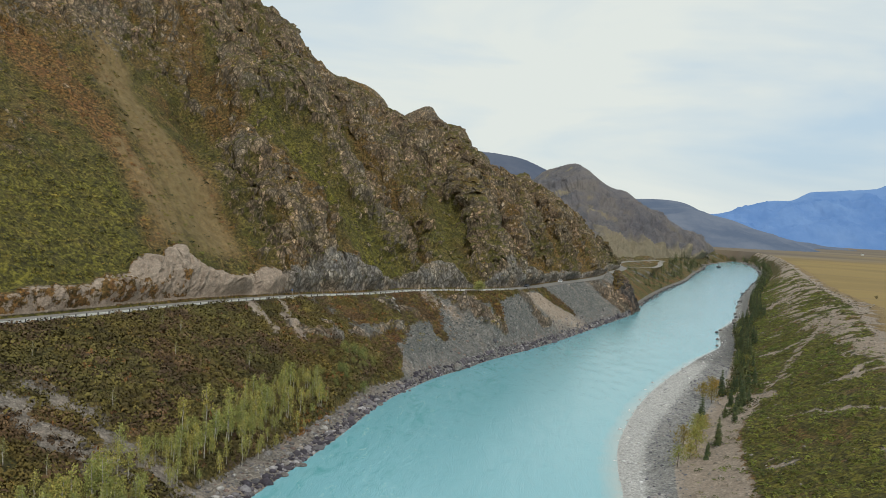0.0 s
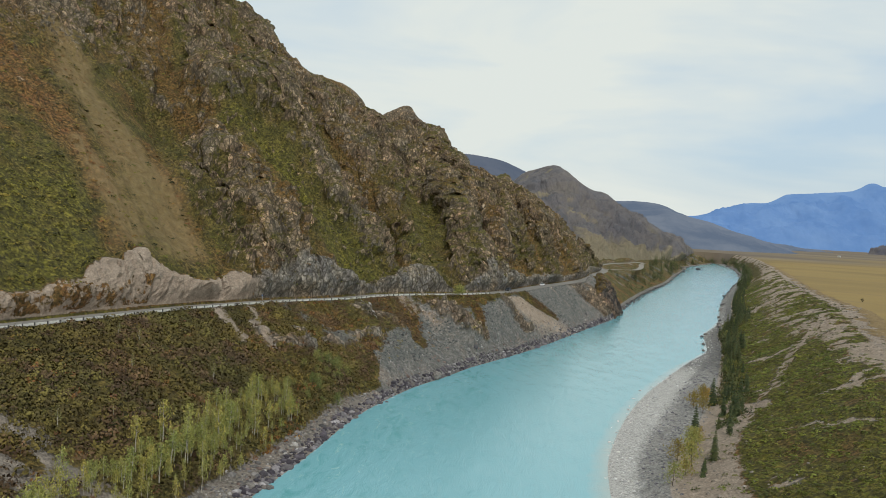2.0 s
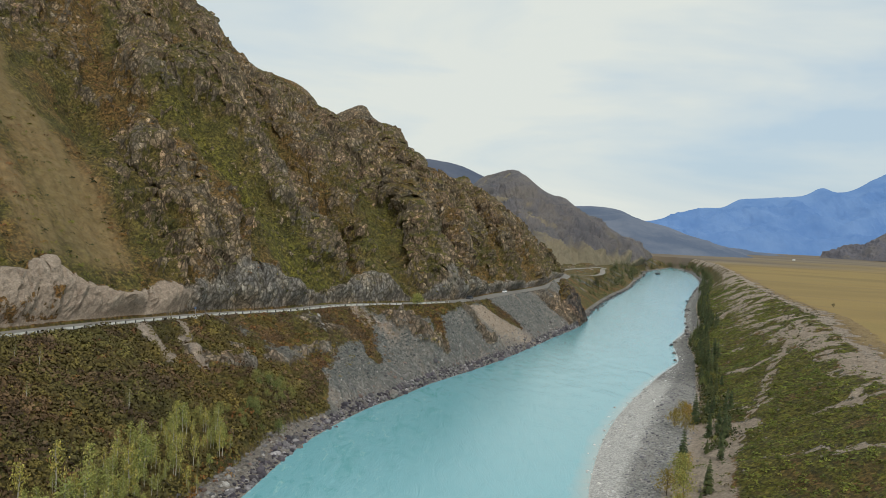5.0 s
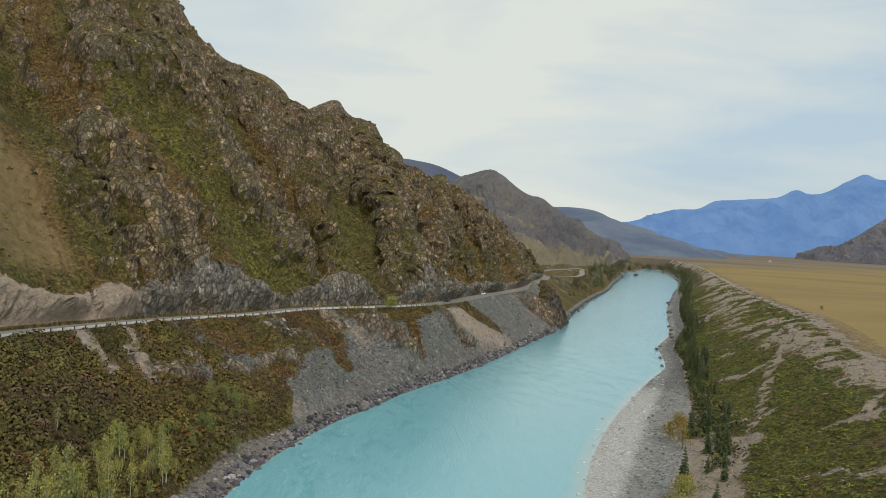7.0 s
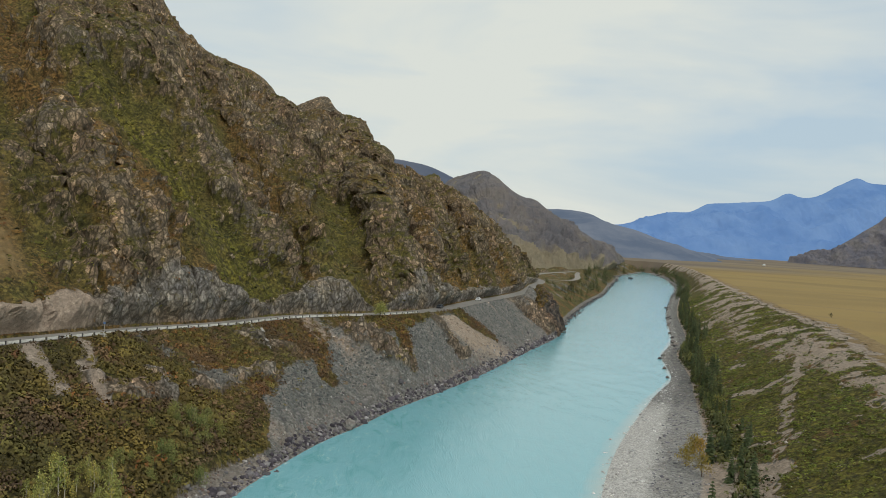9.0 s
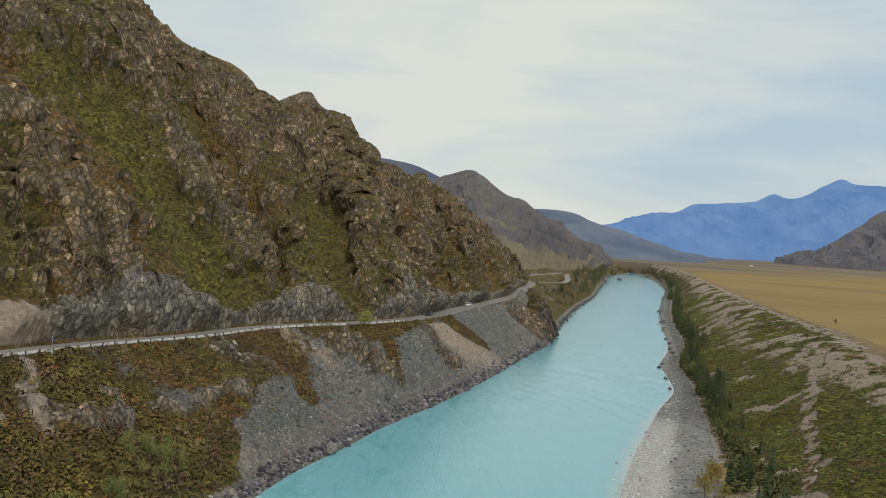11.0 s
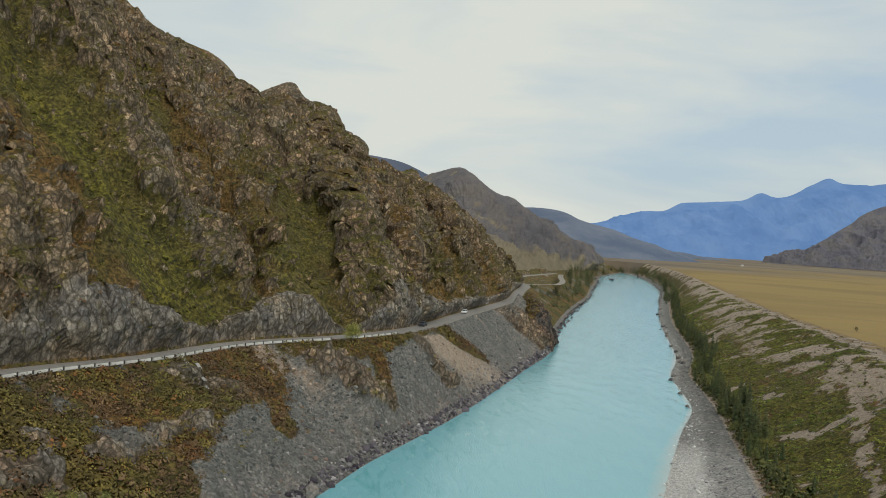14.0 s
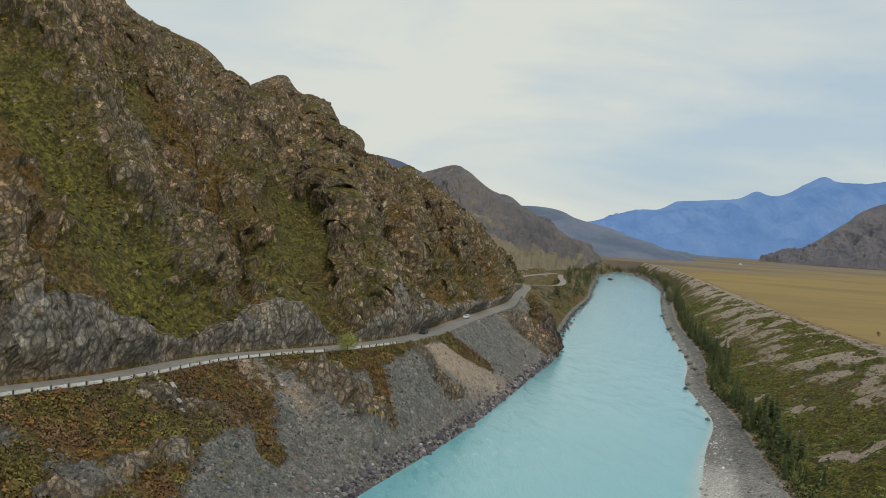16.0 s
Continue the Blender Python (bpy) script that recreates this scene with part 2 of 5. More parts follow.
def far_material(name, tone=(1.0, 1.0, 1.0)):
    """Rock and thin grass of the hills down the valley, with ravines worn into it; greys cooled to stand for haze."""
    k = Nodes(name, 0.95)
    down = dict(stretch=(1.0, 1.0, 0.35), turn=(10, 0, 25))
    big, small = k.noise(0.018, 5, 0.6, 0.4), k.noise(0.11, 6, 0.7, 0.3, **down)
    # blue-grey rock tones: distance haze painted into the base colour
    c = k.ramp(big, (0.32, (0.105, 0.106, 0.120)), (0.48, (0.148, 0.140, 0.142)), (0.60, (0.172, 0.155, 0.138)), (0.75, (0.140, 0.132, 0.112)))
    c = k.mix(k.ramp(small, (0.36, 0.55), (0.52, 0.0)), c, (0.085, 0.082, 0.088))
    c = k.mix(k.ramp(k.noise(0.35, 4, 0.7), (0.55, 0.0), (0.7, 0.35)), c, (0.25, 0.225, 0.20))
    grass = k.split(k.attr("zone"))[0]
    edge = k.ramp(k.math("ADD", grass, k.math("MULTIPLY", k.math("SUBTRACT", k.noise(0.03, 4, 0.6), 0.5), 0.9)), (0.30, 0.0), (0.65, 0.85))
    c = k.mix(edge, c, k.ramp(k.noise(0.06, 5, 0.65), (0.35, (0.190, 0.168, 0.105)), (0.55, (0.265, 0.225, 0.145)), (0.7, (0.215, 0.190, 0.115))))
    # the tone tints a whole hill; a bluer one paints in more haze
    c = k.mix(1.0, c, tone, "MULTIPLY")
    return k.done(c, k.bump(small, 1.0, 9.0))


def simple(name, colour, vary=0.25, scale=3.0, rough=0.85, bump=0.2, metal=0.0):
    k = Nodes(name, rough)
    dark, light = [tuple(min(1, v * f) for v in colour) for f in (1 - vary, 1 + vary)]
    c = k.ramp(k.noise(scale, 5, 0.65), (0.3, dark), (0.7, light))
    k.b.inputs["Metallic"].default_value = metal
    return k.done(c, k.bump(k.noise(scale * 4, 3), bump, 0.05))


def leaf_material(name, spread=0.26):
    k = Nodes(name, 0.8)
    c = k.attr("tint")
    g = k.node("ShaderNodeNewGeometry").outputs["Random Per Island"]
    c = k.mix(1.0, c, k.ramp(g, (0.0, 1 - spread), (1.0, 1 + spread)), "MULTIPLY")
    own = k.node("ShaderNodeObjectInfo").outputs["Random"]
    c = k.mix(1.0, c, k.ramp(own, (0.0, (0.8, 0.85, 0.8)), (0.5, (1.0, 1.0, 1.0)), (1.0, (1.25, 1.08, 0.9))), "MULTIPLY")
    return k.done(c)


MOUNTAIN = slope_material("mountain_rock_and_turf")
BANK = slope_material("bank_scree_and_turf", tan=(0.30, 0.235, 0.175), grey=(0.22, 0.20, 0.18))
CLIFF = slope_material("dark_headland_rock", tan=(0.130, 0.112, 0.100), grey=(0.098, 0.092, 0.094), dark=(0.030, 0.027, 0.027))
# valley hills, with the haze of distance mixed into their rock colour
FARROCK = far_material("far_hazed_rock_and_turf", (1.22, 1.20, 1.22))
# bluer tone stands for the haze over the hill beyond the plain
FARCLIFF = far_material("far_haze_tinted_cliff", (1.10, 1.12, 1.28))
WATER = water_material()
PLAIN = plain_material("dry_steppe_grass", (0.225, 0.158, 0.056), (0.295, 0.203, 0.070), (0.262, 0.192, 0.066))
ASPHALT = simple("worn_asphalt", (0.25, 0.235, 0.215), 0.2, 0.6)
GRAVEL = simple("road_shoulder_gravel", (0.26, 0.235, 0.205), 0.3, 2.0)
LEAVES = leaf_material("leaves")
BUSHES = leaf_material("scrub_leaves", 0.10)


# air haze put into the colour: mostly emission, mottled for relief
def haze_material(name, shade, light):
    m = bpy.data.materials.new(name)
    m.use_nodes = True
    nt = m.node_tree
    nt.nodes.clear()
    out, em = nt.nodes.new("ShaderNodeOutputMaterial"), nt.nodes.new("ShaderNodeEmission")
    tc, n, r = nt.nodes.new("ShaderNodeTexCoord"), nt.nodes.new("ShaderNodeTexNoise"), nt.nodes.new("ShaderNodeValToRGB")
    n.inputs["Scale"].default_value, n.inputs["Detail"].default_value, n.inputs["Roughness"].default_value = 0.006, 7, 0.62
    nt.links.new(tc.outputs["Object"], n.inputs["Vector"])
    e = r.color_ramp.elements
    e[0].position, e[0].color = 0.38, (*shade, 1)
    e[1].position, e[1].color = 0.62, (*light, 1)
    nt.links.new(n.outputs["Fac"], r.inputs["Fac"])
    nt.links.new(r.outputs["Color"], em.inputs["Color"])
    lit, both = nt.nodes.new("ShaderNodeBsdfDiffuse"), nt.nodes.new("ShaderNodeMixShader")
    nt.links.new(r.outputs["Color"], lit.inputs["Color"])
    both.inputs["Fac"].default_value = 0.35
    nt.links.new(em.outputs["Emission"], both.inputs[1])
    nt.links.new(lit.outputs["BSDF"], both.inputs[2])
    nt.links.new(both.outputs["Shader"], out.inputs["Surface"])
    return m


# ranges so far off that the air gives them their colour; that haze is painted in and glows
BLUE = haze_material("distant_range_blue_haze", (0.125, 0.232, 0.455), (0.170, 0.285, 0.505))
DISTANT = haze_material("distant_hill_grey_blue_haze", (0.115, 0.145, 0.200), (0.175, 0.200, 0.245))
DULL = haze_material("distant_ridge_dull_haze", (0.098, 0.118, 0.160), (0.135, 0.150, 0.185))


# ---- shapes of the land ----
def gradient_noise(p):
    """Perlin noise, -1 to 1, at the rows of p."""
    i = np.floor(p).astype(np.int64)
    f = p - i
    w = f * f * f * (f * (f * 6 - 15) + 10)
    total = np.zeros(len(p))
    for cx in (0, 1):
        for cy in (0, 1):
            for cz in (0, 1):
                h = (i[:, 0] + cx) * 73856093 ^ (i[:, 1] + cy) * 19349663 ^ (i[:, 2] + cz) * 83492791
                h = (h ^ (h >> 13)) * 1274126177 & 0x7FFFFFFF
                h = h ^ (h >> 15)
                g = np.stack([(h & 255) / 127.5 - 1, (h >> 8 & 255) / 127.5 - 1, (h >> 16 & 255) / 127.5 - 1], 1)
                d = f - (cx, cy, cz)
                k = (w[:, 0] if cx else 1 - w[:, 0]) * (w[:, 1] if cy else 1 - w[:, 1]) * (w[:, 2] if cz else 1 - w[:, 2])
                total += k * (g * d).sum(1)
    return total * 1.15


def fractal(p, octaves=4, gain=0.5):
    total, a, q = np.zeros(len(p)), 1.0, np.array(p, float)
    for _ in range(octaves):
        total += a * gradient_noise(q)
        q, a = q * 2.03 + 17.1, a * gain
    return total


def ridged(p, octaves=4, gain=0.5):
    total, a, q = np.zeros(len(p)), 1.0, np.array(p, float)
    for _ in range(octaves):
        total += a * (1 - 2 * np.abs(gradient_noise(q)))
        q, a = q * 2.07 + 9.7, a * gain
    return total


def facets(p):
    """Blocky cells: for each cell a random height, a plane tilted its own way, and the distance to the cell's point."""
    i = np.floor(p).astype(np.int64)
    best, value, plane = np.full(len(p), 9.0), np.zeros(len(p)), np.zeros(len(p))
    for ox in (-1, 0, 1):
        for oy in (-1, 0, 1):
            for oz in (-1, 0, 1):
                c = i + (ox, oy, oz)
                h = c[:, 0] * 73856093 ^ c[:, 1] * 19349663 ^ c[:, 2] * 83492791
                h = (h ^ (h >> 13)) * 1274126177 & 0x7FFFFFFF
                h = h ^ (h >> 15)
                q = c + np.stack([(h & 255) / 255, (h >> 8 & 255) / 255, (h >> 16 & 255) / 255], 1)
                d = ((p - q) ** 2).sum(1)
                near = d < best
                hn = h[near]
                best[near], value[near] = d[near], (hn >> 4 & 1023) / 1023
                tilt = np.stack([(hn >> 3 & 127) / 63.5 - 1, (hn >> 10 & 127) / 63.5 - 1, (hn >> 6 & 127) / 63.5 - 1], 1)
                plane[near] = (tilt * (p[near] - q[near])).sum(1)
    return value, plane, np.sqrt(best)


def spline(points, u):
    """Catmull-Rom through the points at the station numbers u."""
    p = np.array(points, float)
    p = np.vstack([2 * p[0] - p[1], p, 2 * p[-1] - p[-2]])
    k = np.clip(np.floor(u).astype(int), 0, len(points) - 2)
    t = (u - k)[:, None]
    a, b, c, d = p[k], p[k + 1], p[k + 2], p[k + 3]
    return 0.5 * (2 * b + (c - a) * t + (2 * a - 5 * b + 4 * c - d) * t * t + (3 * b - a - 3 * c + d) * t ** 3)


def smooth(a, b, x):
    t = np.clip((x - a) / (b - a), 0, 1)
    return t * t * (3 - 2 * t)


def hump(x, y, cx, cy, r, h):
    return h * np.exp(-((x - cx) ** 2 + (y - cy) ** 2) / (r * r))


def stroke(a, b, line, widths):
    """1 along a line in the plane of a and b, falling off to the sides; the width runs from the first to the second."""
    out = np.zeros(a.shape)
    n = len(line) - 1
    for i in range(n):
        (a0, b0), (a1, b1) = line[i], line[i + 1]
        da, db = a1 - a0, b1 - b0
        t = np.clip(((a - a0) * da + (b - b0) * db) / (da * da + db * db), 0, 1)
        w = widths[0] + (widths[1] - widths[0]) * (i + t) / n
        out = np.maximum(out, np.exp(-((a - a0 - t * da) ** 2 + (b - b0 - t * db) ** 2) / (w * w)))
    return out


def even(points, step_near, step_far, near):
    """Station numbers along a line, closer together where it runs through near = (y0, y1)."""
    u, out = 0.0, [0.0]
    fine = np.linspace(0, len(points) - 1, 4001)
    q = spline(points, fine)
    arc = np.concatenate([[0], np.cumsum(np.linalg.norm(np.diff(q[:, :2], axis=0), axis=1))])
    a, stops = 0.0, [0.0]
    while a < arc[-1]:
        y = np.interp(a, arc, q[:, 1])
        over = max(0.0, near[0] - y, y - near[1])
        a += step_near + (step_far - step_near) * min(1.0, over / 250.0)
        stops.append(min(a, arc[-1]))
    return np.interp(stops, arc, fine), np.array(stops)


def normals(P):
    du, dv = np.gradient(P, axis=0), np.gradient(P, axis=1)
    n = np.cross(dv, du)
    n[n[..., 2] < 0] *= -1
    return n / np.maximum(np.linalg.norm(n, axis=2, keepdims=True), 1e-9)


def sheet(name, P, zone, material, label, category, keep=None, extra=None, facet=False):
    """A mesh from a grid of places (rows, columns, 3), with a zone colour for each."""
    r, c = P.shape[:2]
    a = (np.arange(r - 1)[:, None] * c + np.arange(c - 1)[None]).ravel()
    quads = np.stack([a, a + 1, a + c + 1, a + c], 1)
    if keep is not None:
        quads = quads[keep[:-1, :-1].ravel()]
    me = bpy.data.meshes.new(name)
    me.vertices.add(r * c), me.loops.add(quads.size), me.polygons.add(len(quads))
    me.vertices.foreach_set("co", P.reshape(-1).astype(np.float32))
    me.loops.foreach_set("vertex_index", quads.ravel().astype(np.int32))
    me.polygons.foreach_set("loop_start", (np.arange(len(quads)) * 4).astype(np.int32))
    me.update()
    if zone is not None:
        at = me.color_attributes.new("zone", "FLOAT_COLOR", "POINT")
        at.data.foreach_set("color", np.concatenate([zone.reshape(-1, 3), np.ones((r * c, 1))], 1).astype(np.float32).ravel())
    if extra is not None:
        at = me.color_attributes.new("more", "FLOAT_COLOR", "POINT")
        at.data.foreach_set("color", np.concatenate([extra.reshape(-1, 3), np.ones((r * c, 1))], 1).astype(np.float32).ravel())
    me.materials.append(material)
    n = np.zeros(len(quads) * 3)
    me.polygons.foreach_get("normal", n)
    if n[2::3].sum() < 0:
        me.flip_normals()
    if facet:
        me.shade_flat()
    ob = new(name, me)
    return tagged(ob, label, category, kind="structure")


# lines along the valley, from behind the camera to the far end
ROAD = [(-190, 10, 25), (-150, 80, 25), (-118, 128, 25), (-97, 174, 24.6), (-80, 218, 24.4), (-70, 243, 24.1), (-56, 274, 23.4), (-42, 295, 23), (-28, 324, 22.5), (-6, 348, 22), (9, 370, 21.5), (20, 394, 21), (36, 444, 20), (58, 509, 18.5), (76, 562, 18), (92, 632, 17.5), (109, 703, 17), (114, 770, 16.8), (136, 860, 16), (198, 1000, 14.5)]
SHORE = [(-82, 0, 0), (-58, 70, 0), (-45, 120, 0), (-37, 161, 0), (-31, 196, 0), (-26, 232, 0), (-16, 268, 0), (-6, 291, 0), (2, 311, 0), (13, 333, 0), (27, 362, 0), (43, 400, 0), (62, 447, 0), (84, 501, 0), (94, 545, 0), (116, 620, 0), (140, 697, 0), (164, 768, 0), (197, 862, 0), (238, 1000, 0)]
# the crest, each place with the station of the road below it: the long ridge, the peak behind, the notch, the dome and the spur that ends at the bend
CREST = [(0, -640, 130, 300), (4, -320, 470, 290), (6, -220, 520, 232), (7, -178, 520, 190), (8, -138, 518, 160), (9, -104, 522, 133),
         (9.4, -106, 580, 147), (9.75, -91, 605, 142), (10, -80, 605, 131), (10.3, -72, 600, 116), (10.42, -69, 602, 123), (10.6, -64, 605, 127), (11, -49, 610, 130), (11.4, -34, 578, 113), (11.6, -30, 566, 104),
         (11.8, -28, 566, 95), (12, -20, 574, 89), (13, 16, 600, 83), (14, 47, 615, 70), (15, 68, 630, 46), (16, 91, 657, 29), (16.4, 97, 680, 20.5), (17, 105, 780, 19), (18, 127, 868, 18), (19, 180, 1010, 17)]
RSHORE = [(-5, 0, 0), (14, 90, 0), (27, 160, 0), (30, 187, 0), (34, 211, 0), (45, 250, 0), (59, 288, 0), (86, 349, 0), (104, 386, 0), (113, 419, 0), (122, 453, 0), (147, 515, 0), (195, 670, 0), (262, 862, 0), (330, 1052, 0), (401, 1310, 0), (436, 1500, 0)]
FOOT = [(8, 0, 1.6), (25, 90, 1.6), (37, 160, 1.5), (42, 187, 1.5), (49, 211, 1.5), (64, 246, 1.6), (79, 285, 1.8), (97, 341, 1.8), (110, 383, 1.6), (119, 417, 1.6), (128, 450, 1.6), (154, 513, 1.6), (202, 668, 1.6), (270, 860, 1.6), (338, 1050, 1.6), (409, 1308, 1.6), (444, 1498, 1.6)]
RIM = [(72, 0, 21), (84, 90, 21), (96, 160, 21), (100, 187, 21), (105, 211, 21), (114, 246, 21), (124, 285, 21), (145, 345, 21), (158, 383, 21), (170, 417, 20.5), (182, 455, 20), (198, 513, 19.5), (242, 665, 19), (300, 855, 19), (358, 1046, 19), (428, 1305, 19), (462, 1495, 19)]


def build_mountain():
    u, arc = even(ROAD, 0.55, 4.0, (205, 500))
    k = np.array(CREST, float)
    R, C = spline(ROAD, u), np.stack([np.interp(u, k[:, 0], k[:, i]) for i in (1, 2, 3)], 1)
    C = np.stack([np.convolve(np.pad(c, 6, mode="edge"), np.ones(13) / 13, "valid") for c in C.T], 1)
    ry = R[:, 1]
    tang = np.gradient(R[:, :2], axis=0)
    tang /= np.linalg.norm(tang, axis=1, keepdims=True)
    side = np.stack([-tang[:, 1], tang[:, 0]], 1)
    foot = R.copy()
    foot[:, :2] += side * 3.7
    # rows: near the road half a metre apart, then wider towards the crest, then down the far side
    v = np.concatenate([np.linspace(0, 1, 350) ** 1.5, 1 + np.linspace(0.02, 0.6, 16)])
    P = np.zeros((len(v), len(u), 3))
    vv = v[:, None]
    run = np.linalg.norm(C[:, :2] - foot[:, :2], axis=1)
    P[..., :2] = foot[None, :, :2] + (C - foot)[None, :, :2] * vv[..., None]
    cut = np.interp(ry, [100, 200, 208, 214, 226, 232, 238, 246, 252, 258, 266, 279, 287, 297, 308, 318, 328, 338, 346, 354, 364, 374, 384, 395, 420, 470, 495, 510, 560, 700, 800], [4, 4.6, 5.8, 7.2, 7.6, 6.2, 5.0, 4.6, 5.0, 5.6, 5.2, 6.6, 7.6, 6.6, 4.4, 3.6, 5.2, 7.4, 4.2, 1.6, 5.0, 8.2, 5.6, 6.0, 4.6, 4.5, 4.0, 3.5, 4, 4, 2])
    cut = cut * (1 + 0.12 * gradient_noise(np.stack([arc / 2.6, arc * 0, arc * 0 + 8.8], 1)))
    cut = cut * (1 + 0.18 * gradient_noise(np.stack([arc / 7, arc * 0, arc * 0 + 3.3], 1)) + 0.07 * gradient_noise(np.stack([arc / 1.3, arc * 0, arc * 0 + 6.1], 1)))
    d = vv * run[None]
    rise = (C[:, 2] - R[:, 2])[None]
    up = np.clip(vv, 0, 1)
    z = R[None, :, 2] + cut[None] * smooth(0, 6.5, d) + (rise - cut[None]) * up
    z -= np.maximum(vv - 1, 0) * run[None] * 0.75
    X, Y = P[..., 0], P[..., 1]
    # spurs and gullies
    clear = smooth(3, 20, d) * (1 - 0.8 * smooth(0.7, 0.97, vv))
    z += clear * (hump(X, Y, -84, 352, 26, 17) + hump(X, Y, -60, 308, 16, 7) - hump(X, Y, -52, 470, 26, 15) - hump(X, Y, -84, 565, 40, 24))
    z += clear * (hump(X, Y, -120, 505, 30, 7) + hump(X, Y, 12, 470, 20, 9) - hump(X, Y, -10, 420, 20, 4) - hump(X, Y, -112, 318, 22, 5))
    along = np.broadcast_to(arc[None], d.shape)
    bend = fractal(np.stack([along / 40, d / 40, d * 0 + 4.4], -1).reshape(-1, 3), 3).reshape(d.shape) * 14
    macro = ridged(np.stack([(along + bend + 0.25 * d) / 52, (d + bend) / 105, d * 0 + 1.3], -1).reshape(-1, 3), 4, 0.5).reshape(d.shape)
    macro = (macro - macro.mean()) / macro.std()
    crag = smooth(236, 262, ry)[None]
    z += macro * 5.6 * (0.12 + 0.88 * crag) * smooth(6, 40, d) * (1 - 0.75 * smooth(0.75, 1.0, vv) * (vv <= 1)) * (0.6 + 0.4 * (1 - smooth(480, 620, Y)))
    wander = 5 * gradient_noise(np.stack([d.ravel() / 14, along.ravel() / 18, d.ravel() * 0 + 9], 1)).reshape(d.shape)
    sa, sb = np.broadcast_to(ry[None], d.shape) + wander * 0.8, d + 0.8 * np.roll(wander, 40, axis=1)
    # green gullies, dark clefts and the buttresses between them, as (place along the road, distance from it)
    gullies = (([(258, 84), (276, 62), (290, 49), (294, 37), (297, 22), (305, 14), (316, 6), (320, 2)], (5, 10), 1.25, 3.0), ([(334, 110), (339, 87), (342, 73), (345, 54), (340, 24)], (3.5, 5), 0.9, 2.0),
               ([(348, 80), (354, 76), (360, 80), (366, 70), (358, 44), (346, 18), (341, 8)], (6, 8), 1.2, 2.5), ([(374, 30), (368, 8)], (3, 5), 0.8, 1.0), ([(377, 26), (398, 30), (420, 28), (470, 30)], (4, 7), 0.85, 1.5),
               ([(395, 14), (396, 7), (404, 2)], (3, 5), 1.0, 1.0), ([(236, 34), (246, 22), (257, 4)], (6, 7), 0.9, 0.5), ([(579, 47), (521, 5)], (6, 8), 0.7, 1.0), ([(432, 38), (420, 14), (413, 4)], (3, 6), 0.9, 2.0),
               ([(300, 130), (310, 96), (312, 70)], (4, 5), 0.6, 2.0), ([(262, 150), (268, 118), (266, 95)], (5, 5), 0.6, 1.0))
    clefts = (([(353, 165), (347, 110), (343, 69), (334, 24), (333, 3)], (8, 6), 5.5), ([(348, 90), (346, 54)], (4, 4), 3.0),
              ([(461, 175), (420, 110), (398, 73), (394, 40), (384, 3)], (11, 8), 4.5), ([(258, 110), (262, 60), (264, 20)], (4, 3), 3.0), ([(440, 60), (436, 20)], (5, 3), 4.0))
    butts = (([(296, 100), (306, 60), (314, 24), (322, 8)], (9, 6), 5.0), ([(270, 60), (276, 24), (282, 6)], (5, 5), 3.0), ([(376, 140), (375, 112), (377, 54), (372, 20), (370, 8)], (9, 6), 5.0), ([(344, 34), (342, 10)], (4, 4), 3.0), ([(410, 70), (404, 24)], (6, 5), 4.0))
    grown = np.zeros(d.shape)
    for line, widths, amount, depth in gullies:
        m = stroke(sa, sb, line, widths)
        grown += amount * m
        z -= clear * 0.5 * depth * m
    for line, widths, depth in clefts:
        m = stroke(sa, sb, line, widths)
        grown -= 0.25 * m
        z -= clear * 1.35 * depth * m
    for line, widths, depth in butts:
        m = stroke(sa, sb, line, widths)
        grown -= 0.55 * m
        z += clear * 1.5 * depth * m
    P[..., 2] = z
    # where turf grows: in the hollows, and in strips that run down the slope
    strip = np.stack([np.broadcast_to(arc[None], d.shape) / 19 + 4, d / 70, d * 0 + 1.7], -1).reshape(-1, 3)
    veg = fractal(strip, 4, 0.55).reshape(d.shape) * 0.9 + fractal(P.reshape(-1, 3) / 9, 3).reshape(d.shape) * 0.45
    veg = veg * 0.65 - macro * 0.22 + 0.02
    fleck = fractal(P.reshape(-1, 3) / 4.2 + 15, 4, 0.65).reshape(d.shape)
    grown += 0.42 * smooth(250, 262, sa) * (1 - smooth(296, 318, sa)) * (1 - smooth(40, 90, d))
    grown = grown * np.clip(0.95 + 1.3 * fleck, 0.2, 1.6)
    veg = veg * 0.70 + grown * 0.98 + fleck * 0.58 - 0.06 * smooth(35, 90, d) - 0.9 * hump(X, Y, -45, 595, 42, 1)
    across = np.broadcast_to(ry[None], d.shape) + 5 * gradient_noise(np.stack([d.ravel() / 25, np.broadcast_to(arc[None], d.shape).ravel() / 30, d.ravel() * 0], 1)).reshape(d.shape)
    left = 1 - smooth(249, 257, across)
    rockiness = smooth(-0.24, 0.20, -veg + 0.06) * (1 - left)
    rockiness = np.maximum(rockiness, left * smooth(0.35, 0.6, -veg) * 0.7 * (across < 222))
    rockiness = np.maximum(rockiness, left * smooth(78, 112, d) * smooth(-0.30, 0.02, -veg))
    face = smooth(1.2, 3.0, cut[None] * 1.1 - np.maximum(0, d - 1) * 1.15) * smooth(0.2, 1, d)
    rockiness = np.maximum(rockiness, face)
    # rough stone stands out of the turf in blocks and ribs
    n = normals(P)
    q = P.reshape(-1, 3)
    warped = q + np.stack([fractal(q / 11 + o, 2) for o in (3, 23, 43)], 1) * 2.4
    tall = np.stack([warped[:, 0] + 0.30 * q[:, 2], warped[:, 1] - 0.30 * q[:, 2], warped[:, 2] * 0.42], 1)
    block, lean, _ = facets(tall / 7.5)
